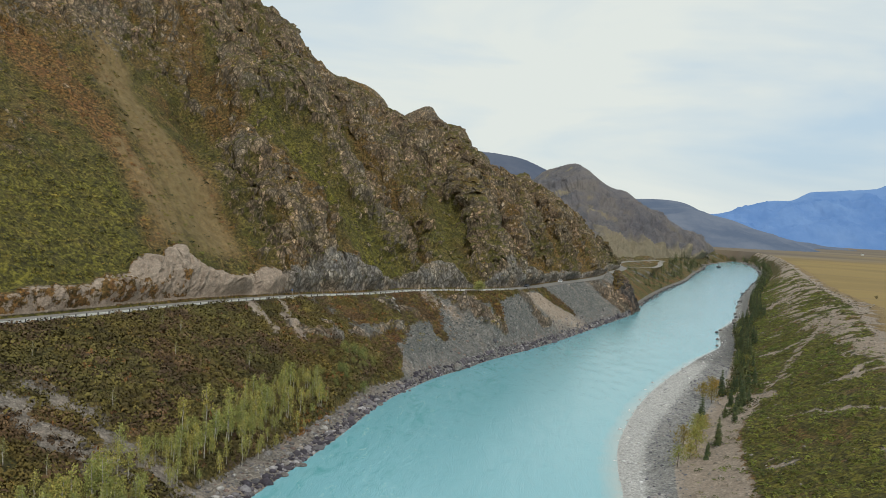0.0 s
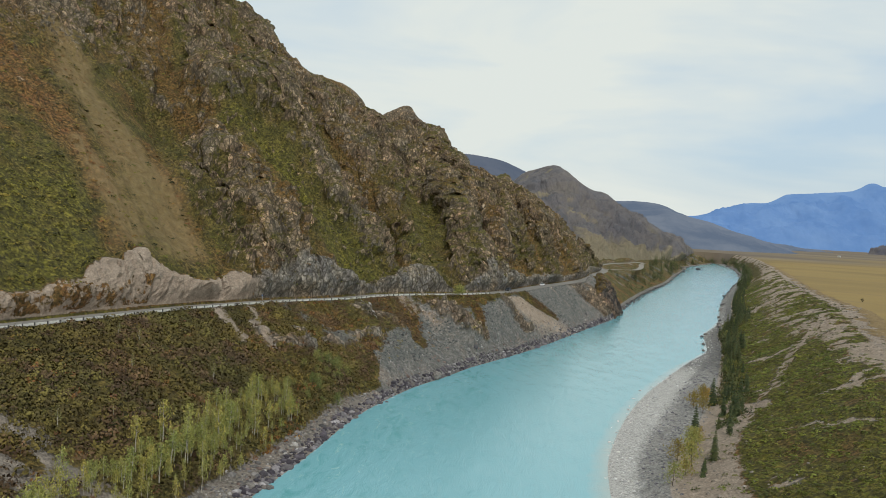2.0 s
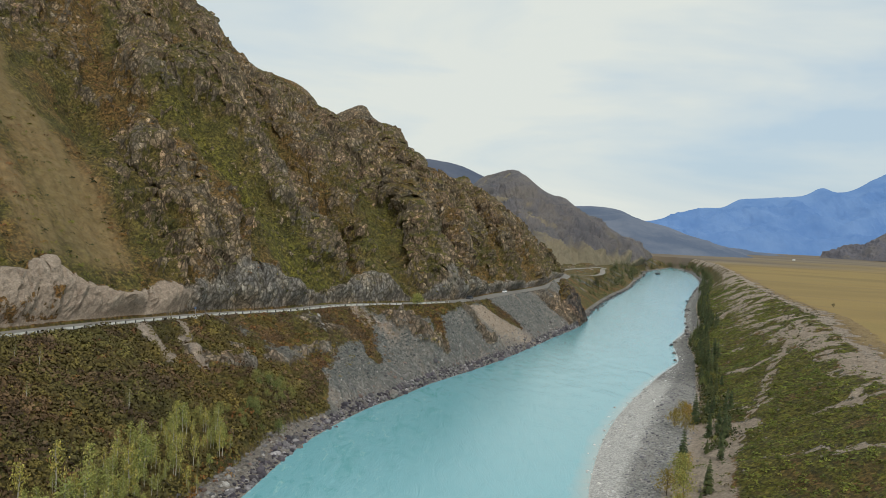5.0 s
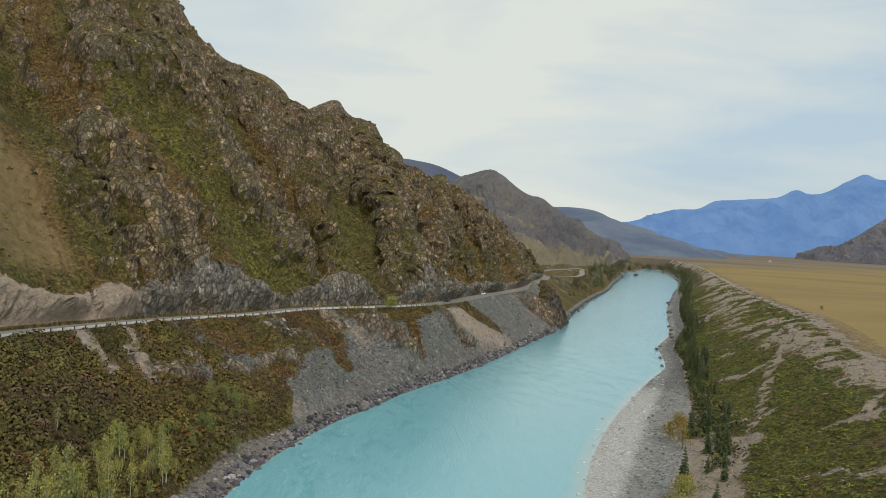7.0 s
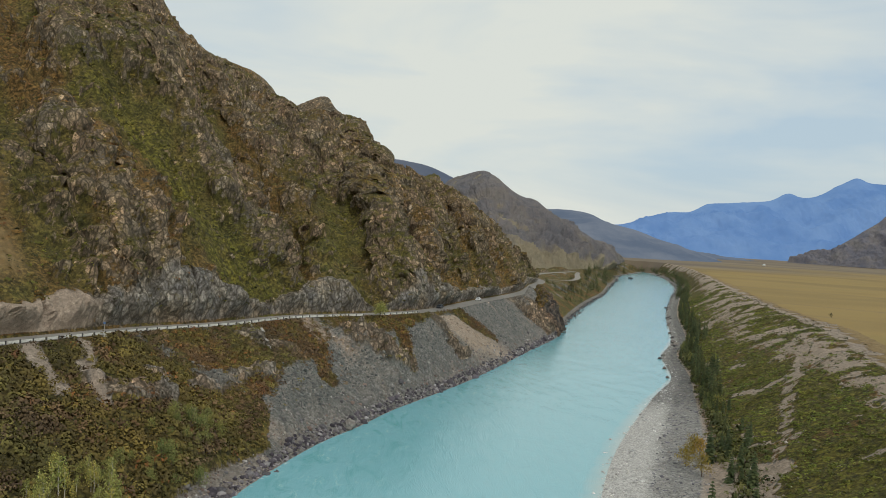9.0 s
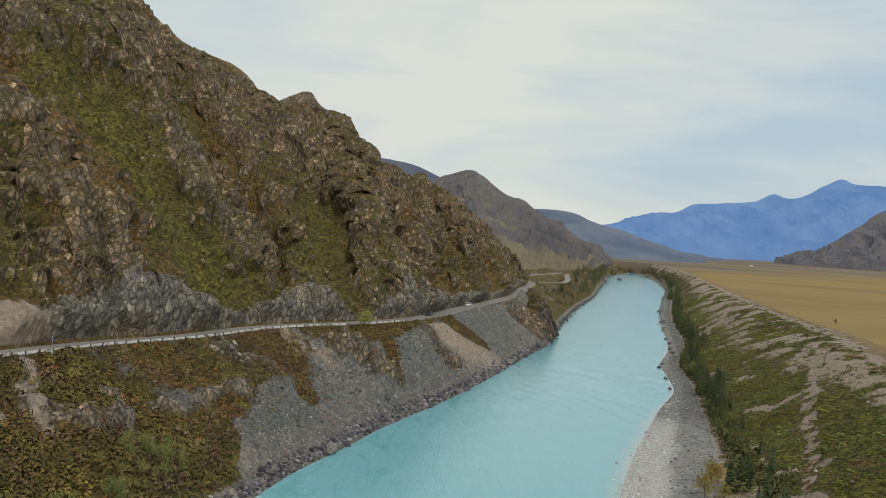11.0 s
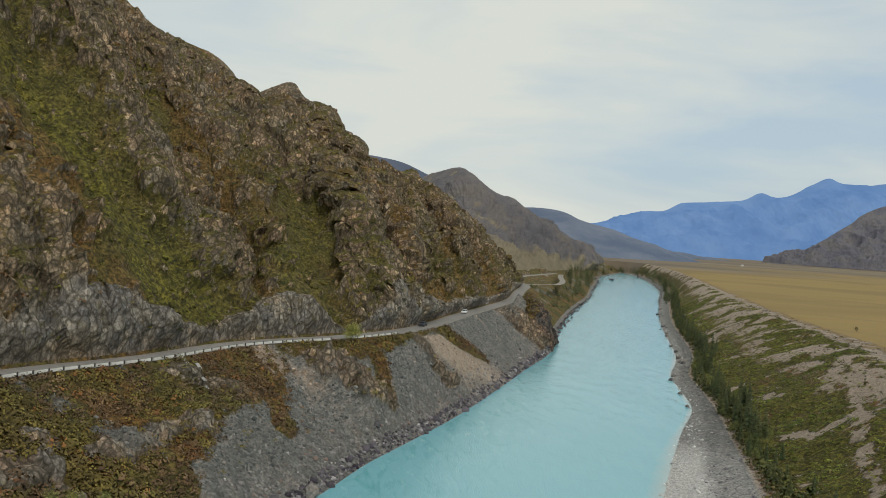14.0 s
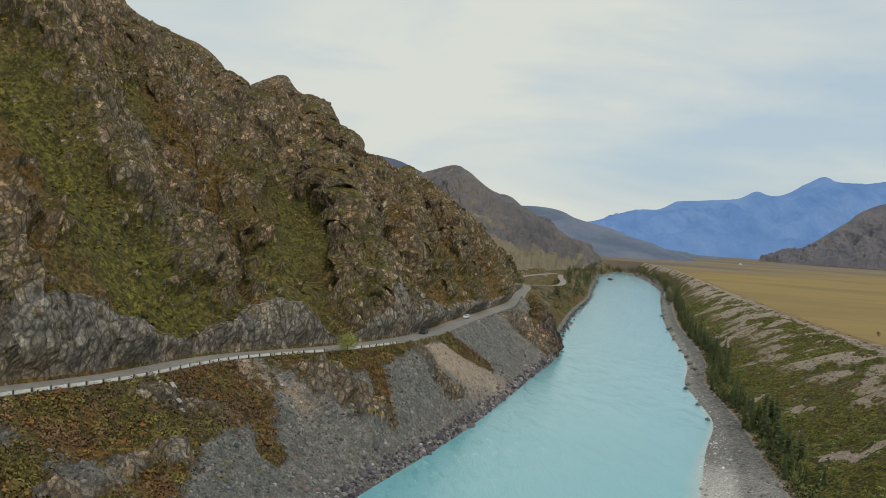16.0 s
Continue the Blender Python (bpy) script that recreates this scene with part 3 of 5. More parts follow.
    block2, lean2, _ = facets(tall / 3.2 + 31)
    block3, lean3, _ = facets(tall / 1.5 + 57)
    ribs = np.stack([(along + 0.3 * bend) / 13 + d / 48, d / 60, d * 0 + 6.6], -1).reshape(-1, 3)
    rough = ridged(tall / 21, 4, 0.55) * 2.4 + (ridged(ribs, 4, 0.6) - 0.6) * 3.1 + (block - 0.5) * 2.2 + lean * 1.1 + (block2 - 0.5) * 1.35 + lean2 * 0.8 + (block3 - 0.5) * 0.6 + lean3 * 0.4 - 1.0
    soft = fractal(q / 6, 3) * 0.5
    amp = rockiness.copy()
    for axis in (0, 1):
        for _ in range(4):
            amp = (np.roll(amp, 1, axis) + 2 * amp + np.roll(amp, -1, axis)) / 4
    amp = amp.reshape(-1)
    grit = fractal(q / 2.4 + 77, 3) * 0.9 * face.reshape(-1)
    push = (rough * amp + soft * (1 - amp) + grit).reshape(d.shape) * smooth(0.0, 3.0, d) * np.where(face > 0.4, 0.85, 1.0) * (1 - 0.75 * smooth(0.88, 1.0, vv) * (vv <= 1.02))
    far = 0.35 + 0.65 * (1 - smooth(500, 800, Y))
    P += n * (push * far)[..., None]
    # grass takes hold on the ledges
    ledge = smooth(0.70, 0.93, normals(P)[..., 2]) * (1 - left) * (face < 0.4)
    warm = smooth(0.0, 0.35, fractal(strip * 0.8 + 50, 3).reshape(d.shape)) * 0.8
    mottle = fractal(P.reshape(-1, 3) / 7 + 61, 4, 0.6).reshape(d.shape)
    band = 1.3 * stroke(sa, sb, [(206, 92), (212, 76), (218, 61), (221, 47), (223, 33)], (6.0, 4.5)) + 0.6 * stroke(sa, sb, [(246, 60), (250, 30), (250, 14)], (3, 4))
    band = band * (1.45 + 0.9 * mottle)
    dry = stroke(sa, sb, [(227, 100), (231, 80), (235, 61), (240, 45), (243, 28), (246, 14)], (4.5, 12)) + 0.8 * stroke(sa, sb, [(222, 48), (225, 32), (227, 16)], (2.5, 6.0))
    dry = np.clip(1.35 * dry + 0.55 * mottle - 0.20, 0, 0.70) * smooth(7, 13, d) * (1 - smooth(249, 254, across))
    warm = np.clip(np.maximum(warm * (0.30 + 0.55 * (1 - left)), band * left), 0, 1)
    warm = np.maximum(warm, left * 0.6 * smooth(-0.05, 0.4, fractal(P.reshape(-1, 3) / 18 + 33, 3).reshape(d.shape)))
    lush = left * (1 - smooth(214, 222, across)) * (1 - smooth(24, 60, d)) + 1.2 * np.clip(stroke(sa, sb, [(276, 62), (290, 49), (294, 37), (297, 22), (305, 14), (316, 6)], (5, 8)), 0, 1) * (1 - left) + 0.6 * stroke(sa, sb, [(354, 76), (366, 70), (358, 44), (346, 18)], (5, 7))
    warm = np.where(lush > 0.1, warm * (1 - lush) - lush * (0.7 + 0.6 * mottle), warm)
    sand = (1 - smooth(250, 275, across)) * face
    dome = hump(X, Y, -45, 595, 42, 1)
    turf = np.where(face > 0.5, 0.16 * (1 - smooth(0.3, 0.6, sand)), np.clip(0.33 - 0.12 * dome + (0.57 - 0.13 * (1 - left)) * np.clip(1 - rockiness, 0, 1) + 0.45 * ledge * (1 - dome), 0, 0.9))
    talus = (1 - smooth(222, 230, across)) * (d < 3.4 + 1.2 * mottle) * (d > 0.8)
    turf = np.where((face > 0.5) & (talus > 0.5), np.clip(0.5 + 0.5 * mottle, 0.1, 0.8), turf)
    tone = warm + (0.95 - warm) * smooth(0.1, 0.4, sand)
    zone = np.stack([turf, tone, np.clip(sand, 0, 1)], -1)
    extra = np.stack([dry, face * (1 - sand), 0 * d], -1)
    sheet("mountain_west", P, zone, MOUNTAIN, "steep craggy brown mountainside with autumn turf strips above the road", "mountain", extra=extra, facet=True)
    return P, zone, d, ry


def build_left_bank():
    u, arc = even(ROAD, 0.8, 4.0, (160, 480))
    R, S = spline(ROAD, u), spline(SHORE, u)
    ry = R[:, 1]
    tang = np.gradient(R[:, :2], axis=0)
    tang /= np.linalg.norm(tang, axis=1, keepdims=True)
    side = np.stack([-tang[:, 1], tang[:, 0]], 1)
    lip, inner = R.copy(), R.copy()
    lip[:, :2] -= side * 3.2
    inner[:, :2] += side * 5.2
    v = np.linspace(-0.16, 1, 96)
    vv = v[:, None]
    w = np.clip(vv, 0, 1)
    P = np.zeros((len(v) + 3, len(u), 3))
    P[:len(v), :, :2] = S[None, :, :2] + (lip - S)[None, :, :2] * vv[..., None]
    run = np.linalg.norm(lip[:, :2] - S[:, :2], axis=1)
    d = vv * run[None]
    bush = 1 - smooth(250, 272, ry)
    power = 1 - 0.28 * bush[None] - 0.5 * (smooth(492, 503, ry) * (1 - smooth(532, 560, ry)))[None]
    beach = np.interp(ry, [100, 200, 250, 275, 500], [9, 8, 6, 3, 2.5])[None]
    climb = np.clip((d - beach) / (run[None] - beach), 0, 1)
    h = R[None, :, 2] * 1.0 - 0.12
    z = smooth(0, 1, np.clip(d / beach, 0, 1)) * 1.6 + (h - 1.6) * climb ** power
    z = np.where(d < 0, d * 0.5, z)
    X, Y = P[:len(v), :, 0], P[:len(v), :, 1]
    env = smooth(1.0, 6, d) * smooth(0, 5, run[None] - d)
    # rock outcrops and the dark headland
    z += env * (hump(X, Y, -1, 329, 9, 5) + hump(X, Y, -40, 238, 9, 3.0) + hump(X, Y, -22, 296, 8, 1.5) + hump(X, Y, -27, 271, 9, 3.0) + hump(X, Y, 28, 412, 8, 2.0))
    z += hump(X, Y, 73, 537, 9, 6.5) * smooth(0.2, 3.0, run[None] - d)
    P[:len(v), :, 2] = z
    for i, (a, drop) in enumerate(((0.3, 0.1), (0.7, 0.1), (1.0, 0.1))):
        P[len(v) + i] = lip + (inner - lip) * a
        P[len(v) + i, :, 2] = R[:, 2] - drop
    q = P[:len(v)].reshape(-1, 3)
    strip = np.stack([np.broadcast_to(arc[None], d.shape) / 13, d / 45, d * 0 + 8.1], -1).reshape(-1, 3)
    veg = fractal(strip, 4, 0.55).reshape(d.shape) * 0.8 + fractal(q / 5, 3).reshape(d.shape) * 0.35
    veg = np.where(ry[None] > 560, fractal(q / 14 + 9, 4, 0.6).reshape(d.shape), veg)
    y2 = ry[None] + 4 * gradient_noise(np.stack([d.ravel() / 9, arc.repeat(1)[np.tile(np.arange(len(u)), len(v))] / 9, d.ravel() * 0], 1)).reshape(d.shape)
    # loose scree, with tongues of turf and outcrops, as (place along the road, height on the slope in thirtieths)
    up = w * 30 + 0 * y2
    lean = np.interp(w, [0, 0.18, 0.5, 0.94, 1], [258, 271, 286, 293, 295]) + 7 * fractal(q / 8 + 2.2, 3).reshape(d.shape)
    top = np.interp(ry, [255, 280, 300, 318, 324, 336, 350, 372, 380, 600], [0.2, 0.45, 0.62, 0.66, 0.92, 0.80, 0.82, 0.95, 1.2, 1.2])[None] + 0.08 * veg
    scree = smooth(-2, 2, y2 - lean) * (1 - smooth(560, 600, y2)) * (1 - smooth(-0.05, 0.05, w - top))
    tongues = stroke(y2, up, [(324, 30), (318, 21), (305, 12)], (6, 3)) + stroke(y2, up, [(352, 24), (347, 12)], (3, 2.5)) + stroke(y2, up, [(394, 29), (404, 19), (411, 13)], (5, 3))
    tongues += 0.8 * stroke(y2, up, [(300, 30), (340, 30), (400, 30)], (2.5, 2.0))
    scree *= 1 - smooth(0.35, 0.65, tongues + 0.4 * veg)
    rocky = stroke(y2, up, [(338, 23), (338, 14), (346, 12)], (6, 5)) + stroke(y2, up, [(374, 27), (375, 20), (377, 12)], (4, 3)) + stroke(y2, up, [(246, 18), (251, 16)], (5, 5)) + 0.8 * stroke(y2, up, [(296, 27), (306, 20)], (4, 4))
    ledge = stroke(y2, up, [(266, 17), (276, 16), (289, 17)], (2.2, 2.8)) + stroke(y2, up, [(261, 21), (256, 16), (252, 11)], (2.2, 1.8))
    ledge = smooth(0.35, 0.7, ledge + 0.45 * veg)
    rocky = np.maximum(smooth(0.35, 0.7, rocky + 0.3 * veg), ledge)
    rocky = np.maximum(rocky, smooth(486, 494, ry[None]) * (1 - smooth(515, 540, ry[None])) * 0.95)
    shore = 1 - smooth(0.8, 1.25, d / beach)
    scree = np.maximum(scree * (1 - rocky), shore)
    bare = smooth(0.18, 0.42, veg) * 0.7 * smooth(0.3, 0.6, w) * (1 - 0.7 * bush[None])
    slide = smooth(0.3, 0.7, stroke(y2, up, [(245, 30), (239, 25), (238, 21)], (2.6, 1.8)) + stroke(y2, up, [(255, 29), (245, 21), (240, 16)], (1.4, 1.0)))
    wash = np.exp(-((y2 - 150 - 14 * np.clip(w - 0.35, 0, 1)) / 9) ** 4) * smooth(-0.25, 0.10, veg + 0.10) * (1 - smooth(0.55, 0.8, w))
    scree = np.clip(np.maximum(scree, np.maximum(slide, wash)), 0, 1)
    turf = np.clip(1 - scree - rocky - bare, 0, 1)
    block, lean_to, near = facets(q * (1, 1, 0.5) / 3.2)
    n = normals(P[:len(v)])
    push = (rocky.ravel() * ((block - 0.5) * 2.2 + lean_to * 1.8 - near * 0.3 + ridged(q / 7, 3) * 1.0) + scree.ravel() * fractal(q / 2.2, 3) * 0.30 + (turf + bare).ravel() * fractal(q / 4, 3) * 0.55).reshape(d.shape)
    P[:len(v)] += n * (push * smooth(0, 2.5, d) * smooth(0, 3.5, run[None] - d))[..., None]
    warm = smooth(-0.05, 0.35, np.where(ry[None] > 560, fractal(q / 18 + 70, 3).reshape(d.shape), fractal(strip * 0.9 + 40, 3).reshape(d.shape))) * (0.35 + 0.65 * (1 - bush[None]))
    warm = np.where(scree > 0.3, 0.9 * np.clip(stroke(y2, up, [(386, 25), (398, 12), (408, 2)], (9, 9)), 0, 1) + 0.08 + 0.35 * smooth(0.1, 0.5, veg) + 0.45 * wash + 0.7 * slide + 0.3 * shore * (ry[None] < 262), warm)
    pale = ledge * smooth(-0.3, 0.1, fractal(q / 3 + 8, 3).reshape(d.shape))
    zone = np.zeros((*P.shape[:2], 3))
    zone[:len(v)] = np.stack([turf, np.clip(warm, 0, 1), np.clip(scree + bare * 0.8, 0, 1)], -1)
    zone[len(v):] = (0.0, 0.6, 1.0)
    extra = np.zeros((*P.shape[:2], 3))
    extra[:len(v), :, 1] = rocky * np.where(ry < 480, 0.12, 0.0)[None] + 0.8 * pale
    sheet("bank_west", P, zone, BANK, "steep river bank of grey scree and autumn scrub below the road", "river bank", extra=extra)
    return P, zone, d, ry


def build_headland():
    """The dark cliff that stands in the water below the road's bend."""
    low = np.array([(75, 489, -1.5), (83, 503, -1.5), (88, 518, -1.5), (91, 532, -1.5), (92, 545, -1.5), (94, 558, -1.5), (98, 570, -1.5)], float)
    high = np.array([(68, 500, 9), (75, 511, 13), (80, 522, 16.5), (81, 533, 19.5), (81, 543, 20.5), (82, 554, 17), (88, 566, 9)], float)
    u, v = np.linspace(0, 6, 150), np.concatenate([np.linspace(0, 1, 60), 1 + np.linspace(0.03, 0.35, 14)])
    L, H = spline(low, u), spline(high, u)
    w = np.clip(v, 0, 1)[:, None, None]
    P = L[None] + (H - L)[None] * w
    P[..., :2] = L[None, :, :2] + (H - L)[None, :, :2] * w ** 1.7
    over = np.maximum(v - 1, 0)[:, None]
    P[..., 0] -= over * 16
    P[..., 2] -= over * over * 60
    q = P.reshape(-1, 3)
    block, lean, _ = facets(q * (1, 1, 0.35) / 3.6)
    block2, lean2, _ = facets(q * (1, 1, 0.4) / 1.6 + 12)
    push = (ridged(q / 9 * (1, 1, 0.4), 3) * 1.2 + (block - 0.5) * 2.6 + lean * 1.2 + (block2 - 0.5) * 1.0).reshape(P.shape[:2])
    side = 1 - smooth(0, 0.8, u) * (1 - smooth(5.2, 6, u))
    P += normals(P) * (push - 2.5 * side[None])[..., None]
    veg = fractal(q / 4 + 6, 3).reshape(P.shape[:2])
    zone = np.stack([np.clip(0.12 + 0.5 * smooth(0.75, 1.1, v)[:, None] + 0.3 * veg, 0, 1), np.clip(0.4 + veg, 0, 1), 0 * veg], -1)
    sheet("headland_cliff", P, zone, CLIFF, "dark wet cliff standing in the river below the road bend", "cliff", extra=0 * zone, facet=True)


def build_right_bank():
    u, arc = even(RSHORE, 0.9, 4.0, (150, 520))
    S, F, T = spline(RSHORE, u), spline(FOOT, u), spline(RIM, u)
    y = S[:, 1]
    v = np.concatenate([np.linspace(-0.5, 0, 6)[:-1], np.linspace(0, 1, 26), 1 + np.linspace(0, 1, 90)[1:], 2 + np.linspace(0.02, 0.35, 8)])
    vv = v[:, None]
    a, b = np.clip(vv, -1, 1)[..., None], np.clip(vv - 1, 0, 9)[..., None]
    P = S[None] + (F - S)[None] * a + (T - F)[None] * b
    width = np.linalg.norm((T - F)[:, :2], axis=1)[None]
    b = b[..., 0]
    prof = np.where(b < 1, 0.30 * b + 0.70 * smooth(0.0, 1.0, b) ** 0.9, 1 + 0.012 - 0.25 * (b - 1) ** 2)
    P[..., 2] = np.where(vv <= 1, np.where(vv < 0, vv * 2.0, F[None, :, 2] * np.clip(vv, 0, 1) ** 0.8), F[None, :, 2] + (T[:, 2] - F[:, 2])[None] * prof)
    d = b * width
    q = P.reshape(-1, 3)
    env = smooth(0, 6, d) * (1 - smooth(0.9, 1.15, b))
    # dry gullies come down across the slope
    gul = fractal(np.stack([(arc[None] + 0.9 * d) / 26, d / 90, d * 0 + 2.0], -1).reshape(-1, 3), 3).reshape(d.shape)
    P[..., 2] += env * (gul * 2.2 + fractal(q / 7, 3).reshape(d.shape) * 0.6)
    sway = fractal(q / 14 + 3, 3).reshape(d.shape) * 9
    veg = fractal(np.stack([(arc[None] + 0.9 * d + sway) / 17, (d + sway) / 30, d * 0 + 5.0], -1).reshape(-1, 3), 5, 0.62).reshape(d.shape)
    bare = smooth(0.30, 0.60, veg + 0.22 * fractal(q / 2.6 + 31, 3).reshape(d.shape)) * smooth(2, 8, d)
    edge = np.interp(y, [100, 250, 340, 420, 600, 900], [0.08, 0.14, 0.28, 0.42, 0.46, 0.30])[None]
    bare = np.maximum(bare, np.exp(-np.abs((b - 1.02 + 0.4 * edge) / edge) ** 3) * smooth(-0.30, 0.10, veg + 0.25 * fractal(q / 5 + 2, 3).reshape(d.shape)))
    wob = fractal(q / 7 + 11, 4, 0.65).reshape(d.shape) * 4.6
    for a, e, wide in (((143, 362), (120, 325), 2.4), ((120, 325), (102, 292), 2.2), ((102, 292), (91, 268), 1.9), ((91, 268), (78, 246), 1.3), ((78, 246), (67, 222), 1.6), ((137, 346), (127, 306), 3.6), ((127, 306), (136, 300), 3.0), ((120, 262), (98, 232), 1.6), ((150, 380), (128, 352), 3.0), ((92, 300), (84, 268), 1.2)):
        t = np.clip(((P[..., 0] - a[0]) * (e[0] - a[0]) + (P[..., 1] - a[1]) * (e[1] - a[1])) / ((e[0] - a[0]) ** 2 + (e[1] - a[1]) ** 2), 0, 1)
        away = np.hypot(P[..., 0] + wob - a[0] - t * (e[0] - a[0]), P[..., 1] + wob - a[1] - t * (e[1] - a[1]))
        bare = np.maximum(bare, 0.9 * (1 - smooth(wide * 0.3, wide * 1.7, away)))
    bare = np.maximum(bare, smooth(0.35, 0.75, hump(P[..., 0], P[..., 1], 77, 246, 6, 1) + hump(P[..., 0], P[..., 1], 66, 228, 4, 1)))
    bar = 1 - smooth(0.95, 1.02, vv + 0 * d)
    strand = 1 - smooth(250, 275, y)[None]
    foot = smooth(0.95, 1.0, vv) * (1 - smooth(2, 7, d - 9.0 * strand - 1.5 * fractal(q / 5 + 4, 2).reshape(d.shape))) * (1 + 0.6 * strand)
    turf = np.clip(1 - bare - bar - 0.55 * foot, 0, 1)
    warm = smooth(0.15, 0.5, fractal(q / 16 + 20, 3).reshape(d.shape)) * 0.55
    warm = np.where(bar > 0.5, 0.05, np.where((bare > 0.4) | (foot > 0.6), 0.92, warm - 0.75 * (warm < 0.2) * (y < 900)[None]))
    P[..., 2] += smooth(1.0, 1.08, b) * fractal(q / 4.5 + 7, 3).reshape(d.shape) * 0.35
    gold = smooth(1.08, 1.22, b + 0.22 * fractal(q / 9 + 5, 3).reshape(d.shape))
    turf = np.maximum(turf, gold)
    bare = np.maximum(bare, 0.8 * smooth(0.98, 1.04, b)) * (1 - gold)
    turf = np.minimum(turf, np.maximum(gold, 1 - 0.75 * smooth(0.98, 1.04, b)))
    warm = np.where(smooth(0.98, 1.04, b) > 0.4, 0.75, warm)
    zone = np.stack([turf, warm, np.clip(bare + bar + foot * 0.6, 0, 1)], -1)
    pale = (1 - 0.75 * smooth(322, 352, y)[None]) * smooth(-0.3, -0.2, vv) * (1 - smooth(0.95, 1.05, vv)) * (1 - 0.6 * smooth(0.35, 0.6, vv + 0.12 * fractal(q / 5, 2).reshape(d.shape)))
    extra = np.stack([gold, 0 * d, pale + 0 * d], -1)
    sheet("bank_east", P, zone, BANK, "grassy terrace bank with bare gravel gullies above the river", "river bank", extra=extra)
    return P, zone, d, y


def build_plain():
    y = np.concatenate([np.linspace(-200, 380, 50), np.linspace(384, 800, 110), np.linspace(815, 4500, 80)])
    rim = np.array(RIM, float)
    left = np.interp(y, np.concatenate([rim[:, 1], [1570, 1640, 4500]]), np.concatenate([rim[:, 0] + 8.0, [450, 240, 240]]))
    ragged = 4.0 * gradient_noise(np.stack([y / 31, y * 0, y * 0 + 2.5], 1)) + 2.2 * gradient_noise(np.stack([y / 9, y * 0, y * 0 + 5.5], 1))
    left = left + np.where(y < 900, np.clip(ragged, -4, 6), 0)
    w = np.concatenate([[-0.004], np.linspace(0, 1, 120) ** 2.2])
    X = left[None] + (4400 - left)[None] * w[:, None]
    Y = np.broadcast_to(y[None], X.shape)
    z = 20.3 + fractal(np.stack([X.ravel() / 220, Y.ravel() / 220, X.ravel() * 0], 1), 3).reshape(X.shape) * smooth(0, 150, X - left[None]) * 1.2
    z += np.interp(Y, [0, 300, 500, 700, 4500], [0.6, 0.6, -0.4, -1.2, -1.2])
    z -= 0.7 * np.exp(-((X - left[None]) / 4.0) ** 2) * (y < 1500)[None]
    X[0] = np.where(y > 1500, X[0], X[1] - 0.5)
    z[0] = np.where(y > 1500, -2.0, z[1] - 2.5)
    tracks = np.zeros(X.shape)
    for x0, y0, ax, ay, wide in ((207, 466, 0.62, -0.78, 3.0), (236, 560, 0.75, -0.66, 5.0), (300, 760, 0.8, -0.6, 7.0)):
        tracks = np.maximum(tracks, (1 - smooth(x0 + 90, x0 + 200, X)) * np.exp(-(((X - x0) * ay - (Y - y0) * ax) / wide) ** 2))
    near_end = smooth(1180, 1420, Y) * (1 - smooth(520, 900, X))
    zone = np.stack([0.85 * np.maximum(smooth(1550, 1950, Y + 0.15 * X), near_end), 0.45 * tracks, 0 * X], -1)
    sheet("plain", np.stack([X, Y, z], -1), zone, PLAIN, "flat dry golden steppe above the river terrace", "plain")


def build_water():
    me = bpy.data.meshes.new("river")
    bm = bmesh.new()
    n = 110
    ys = np.concatenate([np.linspace(-60, 600, 240), np.linspace(610, 1620, 60)])
    for yy in ys:
        xl = np.interp(yy, [p[1] for p in SHORE] + [1200, 1305, 1530, 1700], [p[0] for p in SHORE] + [300, 330, 432, 470]) - 12
        xr = np.interp(yy, [p[1] for p in RSHORE], [p[0] for p in RSHORE]) + 22
        for i in range(n):
            bm.verts.new((xl + (xr - xl) * (i / (n - 1)) ** 1.3, yy, 0))
    bm.verts.ensure_lookup_table()
    for r in range(len(ys) - 1):
        for i in range(n - 1):
            a = r * n + i
            bm.faces.new([bm.verts[k] for k in (a, a + 1, a + n + 1, a + n)])
    layer = bm.verts.layers.float_color.new("more")
    for v in bm.verts:
        gap = np.interp(v.co.y, [p[1] for p in RSHORE], [p[0] for p in RSHORE]) - v.co.x
        reach = np.interp(v.co.y, [120, 180, 330, 370], [3, 6, 6, 2])
        edge = v.co.x - np.interp(v.co.y, [p[1] for p in SHORE], [p[0] for p in SHORE])
        v[layer] = (0.75 * float(np.clip(1 - edge / 2.2, 0, 1)) * (v.co.y < 600), float(np.clip(1.15 - edge / 30.0, 0.06, 1)) * float(np.clip(edge / 1.5, 0, 1)), float(np.clip(1 - gap / reach, 0, 1)), 1)
    bm.to_mesh(me), bm.free()
    me.materials.append(WATER)
    tagged(new("river", me), "milky turquoise glacial river with small ripples", "river", kind="structure")
    bed = bpy.data.meshes.new("ground")
    bm = bmesh.new()
    bmesh.ops.create_grid(bm, x_segments=8, y_segments=8, size=4700)
    bm.to_mesh(bed), bm.free()
    bed.materials.append(PLAIN)
    g = tagged(new("ground", bed), "dry valley floor that reaches the horizon", "ground", kind="structure")
    g.location = (0, 0, -6)


def ribbon(line, u, a, b, z, name, material, label, category):
    R = spline(line, u)
    tang = np.gradient(R[:, :2], axis=0)
    tang /= np.linalg.norm(tang, axis=1, keepdims=True)
    side = np.stack([-tang[:, 1], tang[:, 0]], 1)
    P = np.repeat(R[None], 2, 0)
    P[0, :, :2] += side * a
    P[1, :, :2] += side * b
    P[..., 2] += z
    return sheet(name, P, None, material, label, category)


